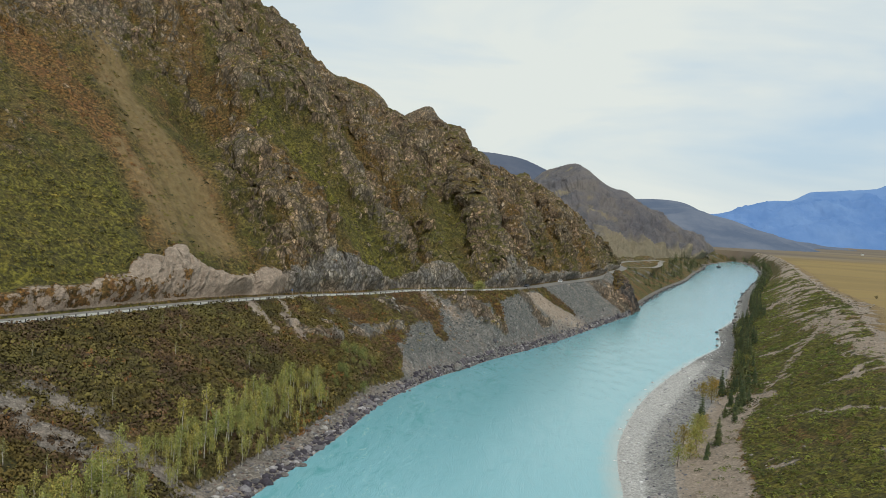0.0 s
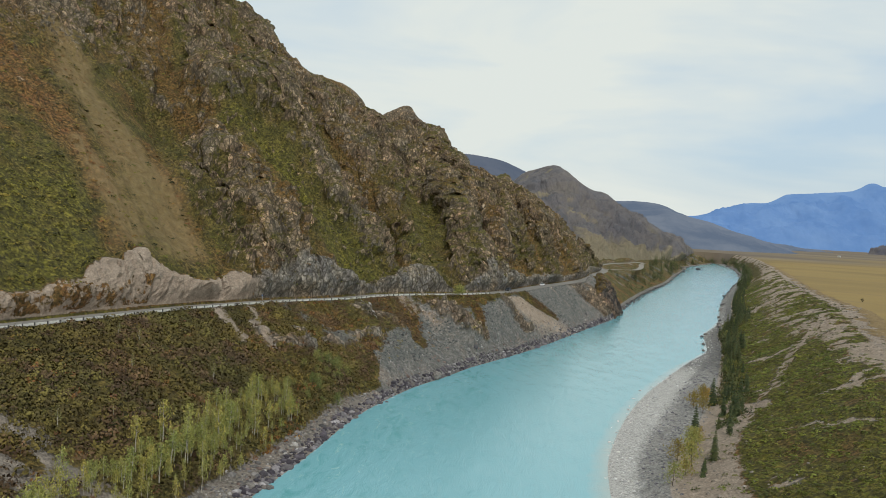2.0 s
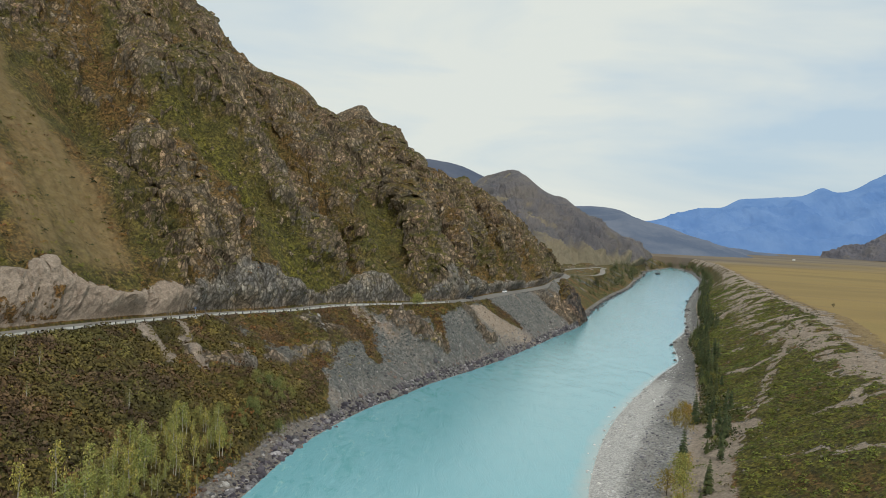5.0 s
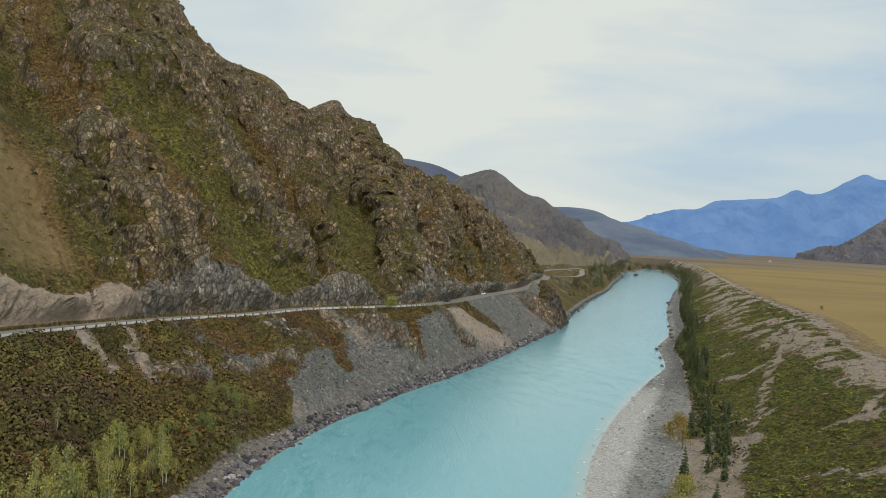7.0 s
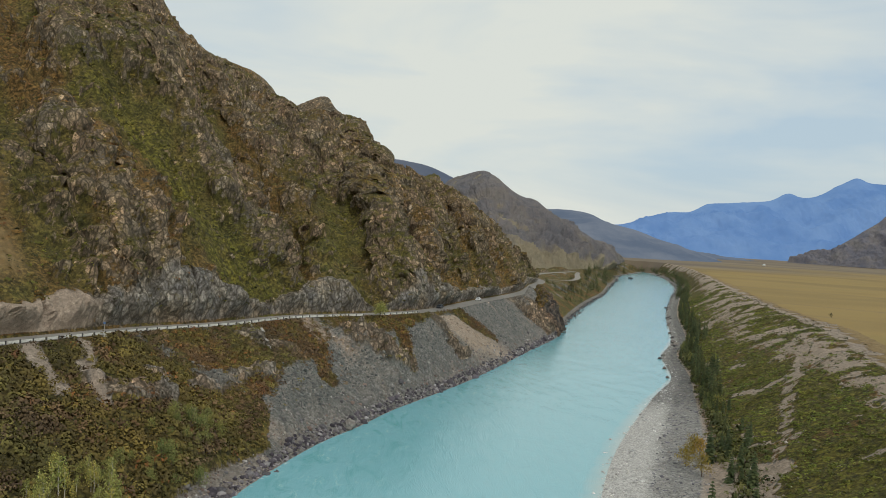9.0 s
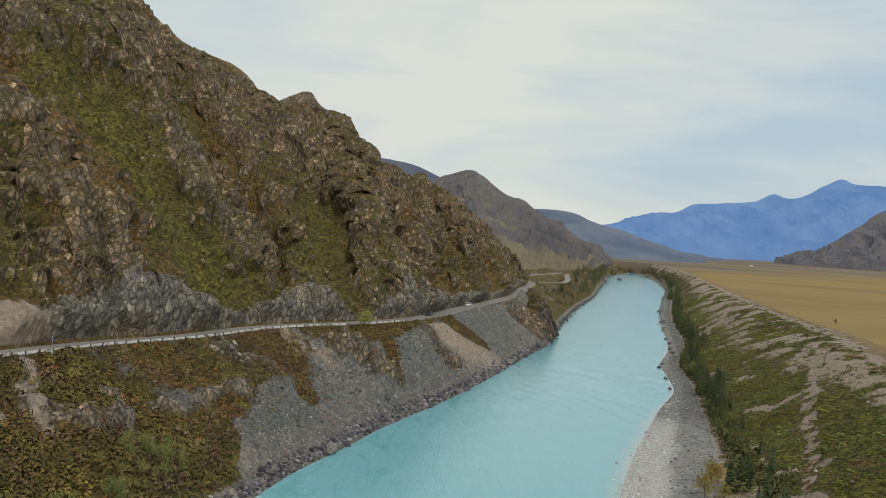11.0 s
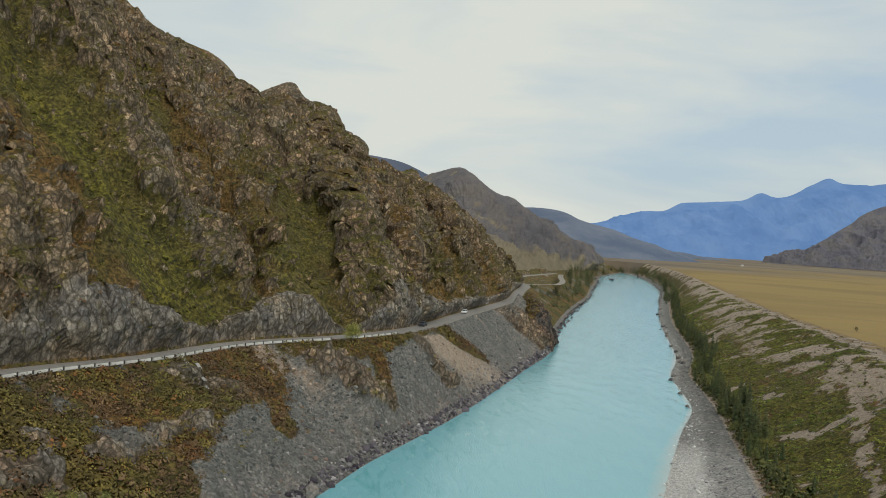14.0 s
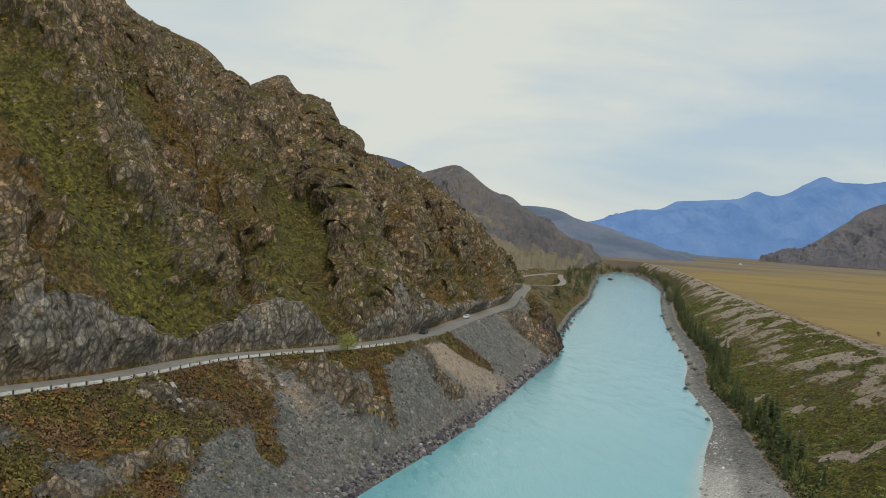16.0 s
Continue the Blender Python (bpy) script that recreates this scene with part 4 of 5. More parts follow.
def ridge_sheet(name, base, crest, material, label, rows=70, cols=260, relief=8.0, size=60.0, zones=(0.6, 0.5), apron=1.0):
    """A far mountain: a slope from its foot line up to its crest line, and down behind."""
    u = np.linspace(0, len(base) - 1, cols)
    B, C = spline(base, u), spline(crest, u)
    v = np.concatenate([np.linspace(0, 1, rows), 1 + np.linspace(0.03, 0.5, 10)])
    vv = v[:, None, None]
    P = B[None] + (C - B)[None] * vv
    P[..., 2] = B[None, :, 2] + (C[:, 2] - B[:, 2])[None] * np.where(v <= 1, np.clip(v, 0, 1) ** apron, 1.0)[:, None]
    over = np.maximum(v - 1, 0)[:, None]
    P[..., 2] -= over * 2.2 * (C[:, 2] - B[:, 2])[None]
    q = P.reshape(-1, 3)
    k = (ridged(q / size * (1, 1, 0.4), 5, 0.55).reshape(P.shape[:2]) - 0.6) * relief
    P += normals(P) * (k * smooth(0, 0.15, v)[:, None] * (1 - 0.9 * smooth(0.7, 1, v))[:, None])[..., None]
    veg = fractal(q / (size * 0.8), 4, 0.6).reshape(P.shape[:2])
    grass = np.maximum(1 - smooth(0.10, 0.34, v)[:, None] + 0.3 * veg, 0.8 * smooth(0.10, 0.40, veg - 0.15) * (1 - u / u[-1])[None])
    zone = np.stack([np.clip(grass if apron > 1 else zones[0] + veg, 0, 1), np.clip(zones[1] + veg * 0.5, 0, 1), 0 * veg], -1)
    return sheet(name, P, zone, material, label, "mountain")


MTN = build_mountain()
WEST = build_left_bank()
build_headland()
EAST = build_right_bank()
build_plain()
build_water()
road_u, road_arc = even(ROAD, 2.0, 6.0, (160, 520))
ribbon(ROAD, road_u, 3.9, -3.25, 0.0, "road_shoulder", GRAVEL, "dusty gravel shoulder of the mountain road", "road")
ribbon(ROAD, road_u, 2.5, -2.45, 0.06, "road", ASPHALT, "narrow grey asphalt road cut into the mountainside", "road")

TRACK = [(112, 716, 17.0), (122, 724, 17.2), (140, 740, 17.0), (158, 800, 16.6), (172, 868, 16.4), (187, 930, 16.2)]
ribbon(TRACK, np.linspace(0, 5, 60), 2.4, -2.4, 0.35, "side_track", GRAVEL, "pale dusty side track along the river terrace", "track")

# the left valley side beyond the headland
TERRACE = [(92, 540, 0), (116, 620, 0), (140, 697, 0), (164, 768, 0), (197, 862, 0), (238, 1000, 0), (285, 1150, 0), (330, 1305, 0), (432, 1530, 0), (470, 1620, 3)]


def build_far_left():
    hill_a_crest = [(60, 1600, 120), (93, 1560, 146), (119, 1500, 152), (134, 1450, 153), (150, 1420, 143), (180, 1420, 121), (199, 1420, 113), (218, 1420, 109), (248, 1420, 88), (276, 1420, 74), (306, 1420, 57), (325, 1420, 44), (338, 1420, 26), (348, 1440, 10)]
    foot = np.array([(20, 780, 6), (104, 846, 6), (152, 930, 6), (205, 1045, 6), (255, 1165, 5), (300, 1285, 3), (348, 1400, 0)], float)
    at = np.linspace(0, 6, len(hill_a_crest))
    hill_a_base = [tuple(np.interp(k, range(7), foot[:, i]) for i in range(3)) for k in at]
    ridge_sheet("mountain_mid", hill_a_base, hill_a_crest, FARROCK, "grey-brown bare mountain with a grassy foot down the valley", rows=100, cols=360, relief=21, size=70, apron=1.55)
    hill_e_crest = [(-180, 1800, 215), (-76, 1800, 208), (-39, 1800, 195), (10, 1800, 190), (58, 1800, 181), (110, 1800, 160), (170, 1800, 130)]
    hill_e_base = [(x - 40, 1500, 20) for x, _, _ in hill_e_crest]
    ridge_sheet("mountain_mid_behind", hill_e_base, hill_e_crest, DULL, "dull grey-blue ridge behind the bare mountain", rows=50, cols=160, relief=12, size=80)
    hill_b_base = [(330, 1790, 10), (370, 1780, 10), (420, 1780, 10), (460, 1790, 10), (510, 1800, 10), (570, 1820, 10), (620, 1840, 10), (680, 1880, 10), (730, 1930, 10), (790, 2000, 10)]
    hill_b_crest = [(384, 2200, 108), (407, 2200, 104), (458, 2200, 107), (493, 2200, 112), (523, 2200, 102), (574, 2200, 91), (618, 2200, 82), (677, 2200, 61), (721, 2200, 44), (775, 2200, 20)]
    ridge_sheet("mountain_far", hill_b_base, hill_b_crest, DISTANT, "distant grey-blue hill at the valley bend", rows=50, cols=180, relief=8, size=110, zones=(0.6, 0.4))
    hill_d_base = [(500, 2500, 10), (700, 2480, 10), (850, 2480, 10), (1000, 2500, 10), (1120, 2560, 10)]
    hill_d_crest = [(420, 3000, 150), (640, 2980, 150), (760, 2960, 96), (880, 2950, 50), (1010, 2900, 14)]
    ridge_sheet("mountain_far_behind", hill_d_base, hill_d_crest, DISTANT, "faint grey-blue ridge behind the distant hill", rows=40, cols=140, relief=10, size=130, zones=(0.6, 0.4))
    hill_c_base = [(1250, 2700, 19), (1380, 2560, 20), (1560, 2450, 20), (1800, 2350, 20), (2100, 2200, 20)]
    hill_c_crest = [(1350, 2720, 40), (1426, 2700, 86), (1536, 2700, 157), (1642, 2700, 222), (2000, 2650, 330)]
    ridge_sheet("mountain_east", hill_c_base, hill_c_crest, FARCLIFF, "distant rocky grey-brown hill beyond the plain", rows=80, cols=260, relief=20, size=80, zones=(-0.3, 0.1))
    # terrace between river and hills
    u = np.linspace(0, len(TERRACE) - 1, 300)
    S = spline(TERRACE, u)
    v = np.concatenate([np.linspace(-0.1, 0.2, 26), np.linspace(0.23, 1, 30)])
    P = np.repeat(S[None], len(v), 0)
    P[..., 0] -= (v * 190)[:, None]
    P[..., 1] += (v * 90)[:, None]
    rise = np.interp(v, [-0.1, 0, 0.02, 0.13, 0.2, 1], [-4, 0, 1, 12, 13.5, 19])
    P[..., 2] = rise[:, None]
    q = P.reshape(-1, 3)
    P[..., 2] += fractal(q / 30, 4).reshape(P.shape[:2]) * (1.6 * smooth(0.01, 0.1, v))[:, None]
    veg = fractal(q / 24, 4, 0.6).reshape(P.shape[:2])
    zone = np.stack([np.clip(0.75 + veg, 0, 1) * smooth(0.0, 0.03, v)[:, None], np.clip(0.15 + 0.8 * veg, 0, 1), (1 - smooth(0.0, 0.03, v))[:, None] + np.clip(-veg, 0, 1)], -1)
    sheet("terrace_west", P, zone, BANK, "low grassy terrace between river and hills", "river bank")


build_far_left()


back_crest = [(600, 3900, 60), (840, 3900, 95), (971, 3900, 122), (1076, 3900, 147), (1207, 3900, 195), (1286, 3900, 208), (1354, 3900, 212), (1432, 3900, 252), (1553, 3900, 265), (1716, 3900, 286), (1809, 3900, 326), (1879, 3900, 313), (1961, 3900, 329), (2054, 3900, 379), (2135, 3900, 418),
              (2206, 3900, 398), (2318, 3900, 400), (2420, 3900, 412), (2900, 3700, 520), (3500, 3200, 560)]
back_base = [(x, y - 620, 15) for x, y, _ in back_crest]
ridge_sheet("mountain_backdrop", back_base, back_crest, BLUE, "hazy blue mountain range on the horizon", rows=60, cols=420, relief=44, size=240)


# ---- plants and stones ----
def part(name, bm, material, parent, label=""):
    """Links a bmesh as one mesh object under a thing or a part."""
    me = bpy.data.meshes.new(name)
    bm.to_mesh(me), bm.free()
    me.materials.append(material)
    ob = new(name, me)
    ob.parent = parent
    if label:
        tagged(ob, label)
    return ob


def thing(name, place, label, category, group="", turn=0.0):
    e = new(name)
    e.empty_display_size = 0.3
    e.matrix_basis = pose(*place, 0, 0, turn)
    return tagged(e, label, category, group)


def joined(name, verts, faces, colours, material, label, category):
    """One mesh of a great many small pieces: verts (n, 3), faces (m, 3 or 4), a colour for each vertex."""
    me = bpy.data.meshes.new(name)
    k = faces.shape[1]
    me.vertices.add(len(verts)), me.loops.add(faces.size), me.polygons.add(len(faces))
    me.vertices.foreach_set("co", verts.astype(np.float32).ravel())
    me.loops.foreach_set("vertex_index", faces.astype(np.int32).ravel())
    me.polygons.foreach_set("loop_start", (np.arange(len(faces)) * k).astype(np.int32))
    me.update()
    if colours is not None:
        at = me.color_attributes.new("tint", "FLOAT_COLOR", "POINT")
        at.data.foreach_set("color", np.concatenate([colours, np.ones((len(verts), 1))], 1).astype(np.float32).ravel())
    me.materials.append(material)
    return tagged(new(name, me), label, category, kind="stuff")


rng = np.random.default_rng(7)


def sow(P, weight, count):
    """Random places on a grid of land, denser where the weight of a cell is high."""
    a, b, c, e = P[:-1, :-1], P[:-1, 1:], P[1:, 1:], P[1:, :-1]
    area = np.linalg.norm(np.cross(c - a, e - b), axis=2) / 2
    w = np.clip(weight[:-1, :-1], 0, None) * area
    pick = rng.choice(w.size, count, p=(w / w.sum()).ravel())
    i, j = np.unravel_index(pick, w.shape)
    s, t = rng.random(count)[:, None], rng.random(count)[:, None]
    return (a[i, j] * (1 - s) + e[i, j] * s) * (1 - t) + (b[i, j] * (1 - s) + c[i, j] * s) * t, i, j


def leaf_cluster(n, flat=0.75):
    """n leaf sprays over a dome of radius 1 that stands on the ground, each lying roughly along the dome."""
    v = []
    for _ in range(n):
        r = rng.normal(size=3)
        r[2] = abs(r[2])
        r /= np.linalg.norm(r)
        p = r * rng.uniform(0.6, 1.0) * (1, 1, flat)
        n_ = r + rng.normal(size=3) * 0.35
        a = np.cross(n_, rng.normal(size=3))
        a /= np.linalg.norm(a)
        b = np.cross(n_, a)
        b /= np.linalg.norm(b)
        s = rng.uniform(0.20, 0.36) * math.sqrt(11 / n)
        v += [p + a * s, p + b * s * 0.75, p - a * s, p - b * s * 0.75]
    return np.array(v)


def scrub(name, places, size, colours, label, category, n=20, kinds=8, squash=1.0):
    temps = [leaf_cluster(n) for _ in range(kinds)]
    V, C, M = [], [], []
    which = rng.integers(0, kinds, len(places))
    for k in range(kinds):
        m = which == k
        yaw = rng.random(m.sum()) * 6.283
        c, s = np.cos(yaw)[:, None], np.sin(yaw)[:, None]
        t = temps[k][None]
        x, y = t[..., 0] * c - t[..., 1] * s, t[..., 0] * s + t[..., 1] * c
        q = np.stack([x, y, np.broadcast_to(t[..., 2] * squash, x.shape)], -1)
        V.append((q * size[m][:, None, None] + places[m][:, None]).reshape(-1, 3))
        C.append(np.repeat(colours[m], n * 4, 0))
        M.append((q + (0, 0, 0.35)).reshape(-1, 3))
    V, C, M = np.concatenate(V), np.concatenate(C), np.concatenate(M)
    ob = joined(name, V, np.arange(len(V)).reshape(-1, 4), C, BUSHES, label, category)
    # the sprays of a bush catch the light as one rounded crown
    ob.data.normals_split_custom_set_from_vertices((M / np.linalg.norm(M, axis=1, keepdims=True)).tolist())
    return ob


def patchy(p, c, size=9.0, amount=0.45):
    """Colours that drift from patch to patch of ground."""
    f = fractal(p / size, 3)[:, None]
    g = fractal(p / (size * 2.3) + 60, 2)[:, None]
    return np.clip(c * (1 + amount * f) * (1 + g * np.array([[0.22, 0.04, -0.1]])), 0.01, 1)


def palette(n, colours, shares, spread=0.25):
    c = np.array(colours)[rng.choice(len(colours), n, p=np.array(shares) / sum(shares))]
    return c * rng.uniform(1 - spread, 1 + spread, (n, 1))


def rock_mesh(level, squash=0.7, rough=0.35):
    bm = bmesh.new()
    bmesh.ops.create_icosphere(bm, subdivisions=level, radius=1)
    off = Vector(rng.random(3) * 50)
    for v in bm.verts:
        k = 1 + rough * (noise.noise(v.co * 1.3 + off) + 0.5 * noise.noise(v.co * 3.1 + off))
        v.co = Vector((v.co.x * k, v.co.y * k * 0.8, v.co.z * k * squash))
    return bm


def rubble(name, places, size, colours, material, label, category, kinds=7):
    V, F, C, base = [], [], [], 0
    which = rng.integers(0, kinds, len(places))
    for k in range(kinds):
        bm = rock_mesh(1, 0.7, 0.5)
        t = np.array([v.co for v in bm.verts])
        f = np.array([[v.index for v in p.verts] for p in bm.faces])
        bm.free()
        m = which == k
        yaw = rng.random(m.sum()) * 6.283
        c, s = np.cos(yaw)[:, None], np.sin(yaw)[:, None]
        x, y = t[None, :, 0] * c - t[None, :, 1] * s, t[None, :, 0] * s + t[None, :, 1] * c
        q = np.stack([x, y, np.broadcast_to(t[None, :, 2], x.shape)], -1) * size[m][:, None, None] + places[m][:, None]
        V.append(q.reshape(-1, 3))
        F.append((f[None] + (np.arange(m.sum()) * len(t))[:, None, None]).reshape(-1, 3) + base)
        C.append(np.repeat(colours[m], len(t), 0))
        base += len(V[-1])
    return joined(name, np.concatenate(V), np.concatenate(F), np.concatenate(C), material, label, category)


def stone_material(name):
    k = Nodes(name, 0.9)
    c = k.mix(1.0, k.attr("tint"), k.ramp(k.noise(2.2, 5, 0.7), (0.3, 0.6), (0.7, 1.4)), "MULTIPLY")
    return k.done(c, k.bump(k.noise(5, 4), 0.5, 0.1))


STONE = stone_material("loose_stone")
GREY_STONE = [(0.13, 0.122, 0.125), (0.20, 0.185, 0.175), (0.32, 0.30, 0.28), (0.18, 0.13, 0.11)]


def build_scrub():
    P, zone, d, ry = WEST
    n = d.shape[0]
    turf = zone[:n, :, 0] * (ry[None] < 420) * (ry[None] > 100) * smooth(3, 9, d)
    thick = turf * np.where(ry[None] < 262, 1.0, 1.5) + 0.10 * (1 - turf - zone[:n, :, 2]).clip(0, 1) * (ry[None] < 360) + np.where(ry[None] < 200, 0.2, 0.09) * zone[:n, :, 2] * (ry[None] < 330) * smooth(8, 14, d)
    p, i, j = sow(P[:n], thick, 12000)
    autumn = zone[i, j, 1] + (ry[j] > 265) * 0.35
    field = fractal(p / 11 + 4, 3) + rng.normal(size=len(p)) * 0.16
    olive = palette(len(p), [(0.108, 0.098, 0.034), (0.145, 0.134, 0.042), (0.080, 0.072, 0.030)], [3, 2, 2], 0.25)
    brown = palette(len(p), [(0.105, 0.078, 0.046), (0.140, 0.105, 0.064), (0.075, 0.055, 0.036)], [3, 2, 2], 0.25)
    rust = palette(len(p), [(0.180, 0.098, 0.038), (0.185, 0.145, 0.045), (0.145, 0.078, 0.040)], [3, 2, 1], 0.2)
    c = np.where((field + np.where(ry[j] > 262, 0.06, 0.24) > 0)[:, None], olive, brown)
    c = np.where((rng.random(len(p)) < np.clip(autumn * 0.17, 0.03, 1) * (0.4 + 1.6 * smooth(-0.1, 0.4, fractal(p / 7 + 90, 2))))[:, None], rust, c)
    c = c * np.where(ry[j] < 262, 0.88, 1.0)[:, None]
    scrub("scrub_west", p, rng.uniform(0.5, 1.5, len(p)) * np.where(ry[j] < 265, 1.15, 0.85), patchy(p, c), "low olive and rust autumn scrub on the river bank", "scrub", n=25)
    shore = stroke(ry[None] + 0 * d, d, [(210, 9), (217, 8.5), (227, 8)], (3, 2.5)) * (d > 5)
    p, i, j = sow(P[:n], shore, 70)
    scrub("rust_shrubs", p, rng.uniform(0.5, 1.1, len(p)), palette(len(p), [(0.24, 0.13, 0.035), (0.28, 0.18, 0.04), (0.19, 0.09, 0.035)], [3, 2, 2]), "bright rust-orange shrubs at the edge of the stony shore", "scrub", n=34)
    P, zone, d, ry = MTN
    turf = zone[..., 0] * np.where((ry[None] > 231) & (ry[None] < 246) & (d > 14), 0.35, 1) * (ry[None] < 470) * (ry[None] > 140) * (1 - smooth(110, 200, d)) * smooth(0.5, 4, d)
    p, i, j = sow(P, turf * np.where(zone[..., 1] < -0.2, 1.8, 1.0), 11000)
    warm = zone[i, j, 1]
    c = np.where((rng.random(len(p)) < warm * 0.8)[:, None],
                 palette(len(p), [(0.26, 0.14, 0.04), (0.21, 0.095, 0.04), (0.19, 0.13, 0.05)], [3, 2, 2]),
                 palette(len(p), [(0.125, 0.114, 0.024), (0.190, 0.163, 0.028), (0.060, 0.056, 0.021), (0.21, 0.155, 0.033)], [4, 3, 3.5, 1.5]))
    scrub("scrub_mountain", p, rng.uniform(0.4, 1.25, len(p)), patchy(p, c, 12), "patches of low olive scrub on the mountainside", "scrub", n=12, squash=0.8)
    P, zone, d, y = EAST
    reach = np.linalg.norm(spline(RIM, even(RSHORE, 0.9, 4.0, (150, 520))[0])[:, :2] - spline(FOOT, even(RSHORE, 0.9, 4.0, (150, 520))[0])[:, :2], axis=1)
    turf = zone[..., 0] * (y[None] < 760) * (y[None] > 130) * smooth(1, 5, d) * (d < reach[None] * 0.99)
    p, i, j = sow(P, turf, 9500)
    c = palette(len(p), [(0.120, 0.132, 0.032), (0.195, 0.212, 0.042), (0.235, 0.242, 0.050), (0.20, 0.155, 0.06)], [3, 4, 2.6, 0.5], 0.25)
    scrub("scrub_east", p, rng.uniform(0.4, 1.25, len(p)), patchy(p, c, 10, 0.6), "low green juniper and steppe scrub on the terrace bank", "scrub", n=17, squash=0.55)


def build_rim_shrubs():
    P, zone, d, y = EAST
    u = even(RSHORE, 0.9, 4.0, (150, 520))[0]
    reach = np.linalg.norm(spline(RIM, u)[:, :2] - spline(FOOT, u)[:, :2], axis=1)
    b = d / reach[None]
    band = np.exp(-((b - 0.86) / 0.2) ** 2) * np.interp(y, [200, 330, 420, 700], [0.3, 0.6, 1.5, 1.0])[None] * (y[None] > 200) * (y[None] < 700) * (b < 1.2)
    p, i, j = sow(P, band, 450)
    c = palette(len(p), [(0.075, 0.070, 0.035), (0.11, 0.085, 0.05), (0.09, 0.10, 0.04)], [2, 2, 1])
    scrub("rim_shrubs", p, rng.uniform(0.3, 0.9, len(p)), c, "scattered dark shrubs on the gravelly terrace edge", "scrub")
    lone = thing("steppe_bush", (207, 468, 20.6), "small dark bush alone on the dry steppe", "bush")
    bm = bmesh.new()
    sprays(bm, (0, 0, 0.7), (0.35, 0.35, 0.45), 90, 0.22, [(0.06, 0.055, 0.03), (0.08, 0.07, 0.04)])
    part("crown", bm, LEAVES, lone)
    part("stem", tube(bmesh.new(), [(0, 0, -0.2), (0, 0, 0.8)], [0.06, 0.03]), DARK_BARK, lone)


def build_rubble():
    P, zone, d, ry = WEST
    n = d.shape[0]
    strand = (d > 0.0) * (d < 9) * (zone[:n, :, 2] > 0.6) * (ry[None] > 100) * (ry[None] < 560) * np.exp(-np.maximum(d - 2, 0) / 3.5)
    p, i, j = sow(P[:n], strand, 7500)
    rubble("shore_rubble_west", p, (rng.gamma(1.5, 0.15, len(p)) + 0.10) * np.where(d[i, j] < 3.2, 1.0, 0.7) * np.where(ry[j] < 245, 1.35, 1.0), np.where((d[i, j] < 3.2)[:, None], palette(len(p), [(0.055, 0.048, 0.058), (0.10, 0.088, 0.100), (0.19, 0.175, 0.18), (0.30, 0.28, 0.28)], [3, 3, 2, 1], 0.35), palette(len(p), GREY_STONE, [3, 3, 1.4, 2], 0.4)), STONE, "grey and brown broken rocks along the waterline", "stones")
    slope = zone[:n, :, 2] * (d > 8) * (ry[None] > 262) * (ry[None] < 520)
    p, i, j = sow(P[:n], slope * (1 + 1.5 * (ry[None] < 380)), 9500)
    warm = (zone[i, j, 1] > 0.4)[:, None]
    c = np.where(warm, palette(len(p), [(0.34, 0.25, 0.18), (0.24, 0.18, 0.13), (0.46, 0.38, 0.30)], [3, 3, 1]), palette(len(p), [(0.085, 0.092, 0.088), (0.145, 0.150, 0.142), (0.19, 0.182, 0.165), (0.26, 0.23, 0.20)], [4, 4, 2.0, 0.35], 0.35))
    rubble("scree_blocks", p, rng.gamma(1.2, 0.075, len(p)) + 0.08, c, STONE, "loose grey blocks on the scree slope", "stones")
    S = spline(TERRACE, rng.uniform(0.2, 8.0, 900)) + rng.normal(size=(900, 3)) * (1.6, 1.6, 0.15)
    T = spline(RSHORE, rng.uniform(11.6, 15.5, 420)) + rng.normal(size=(420, 3)) * (1.6, 1.6, 0.15) + (2.0, -0.5, 0.2)
    far = np.concatenate([S, T])
    rubble("far_shore_rocks", far, rng.gamma(2.0, 0.22, len(far)) + 0.22, palette(len(far), [(0.065, 0.06, 0.065), (0.10, 0.092, 0.09), (0.15, 0.13, 0.12)], [3, 3, 1]), STONE, "dark rocks along the far waterline", "stones")
    P, zone, d, y = EAST
    bar = np.zeros(d.shape)
    bar[3:34] = 1
    bar *= (y[None] > 120) * (y[None] < 620)
    p, i, j = sow(P, bar, 2600)
    flat = bar * (y[None] > 165) * (y[None] < 420) * (np.arange(d.shape[0]) < 32)[:, None]
    g, gi, gj = sow(P, flat, 5000)
    light = (gi < 17) & (y[gj] < 340)
    rubble("bar_pebbles", g, rng.gamma(1.5, 0.045, len(g)) + 0.05, np.where(light[:, None], palette(len(g), [(0.52, 0.50, 0.46), (0.42, 0.40, 0.37), (0.60, 0.58, 0.54)], [3, 3, 1]), palette(len(g), [(0.17, 0.163, 0.185), (0.25, 0.24, 0.26), (0.11, 0.105, 0.125)], [4, 3, 2.5], 0.3)), STONE, "small pale and grey-violet pebbles of the gravel bar", "stones")
    rubble("shore_rubble_east", p, rng.gamma(1.6, 0.085, len(p)) + 0.08, np.where((i < 16)[:, None], palette(len(p), [(0.52, 0.51, 0.50), (0.40, 0.39, 0.38), (0.58, 0.57, 0.55)], [3, 3, 1]), palette(len(p), [(0.14, 0.132, 0.150), (0.22, 0.21, 0.22), (0.32, 0.28, 0.26)], [4, 3, 1], 0.35)), STONE, "grey pebbles and cobbles on the gravel bar", "stones")
    bare = zone[..., 2] * (d > 2) * (y[None] > 150) * (y[None] < 620) + 0.12 * (d > 2) * (y[None] > 150) * (y[None] < 620)
    p, i, j = sow(P, bare, 2400)
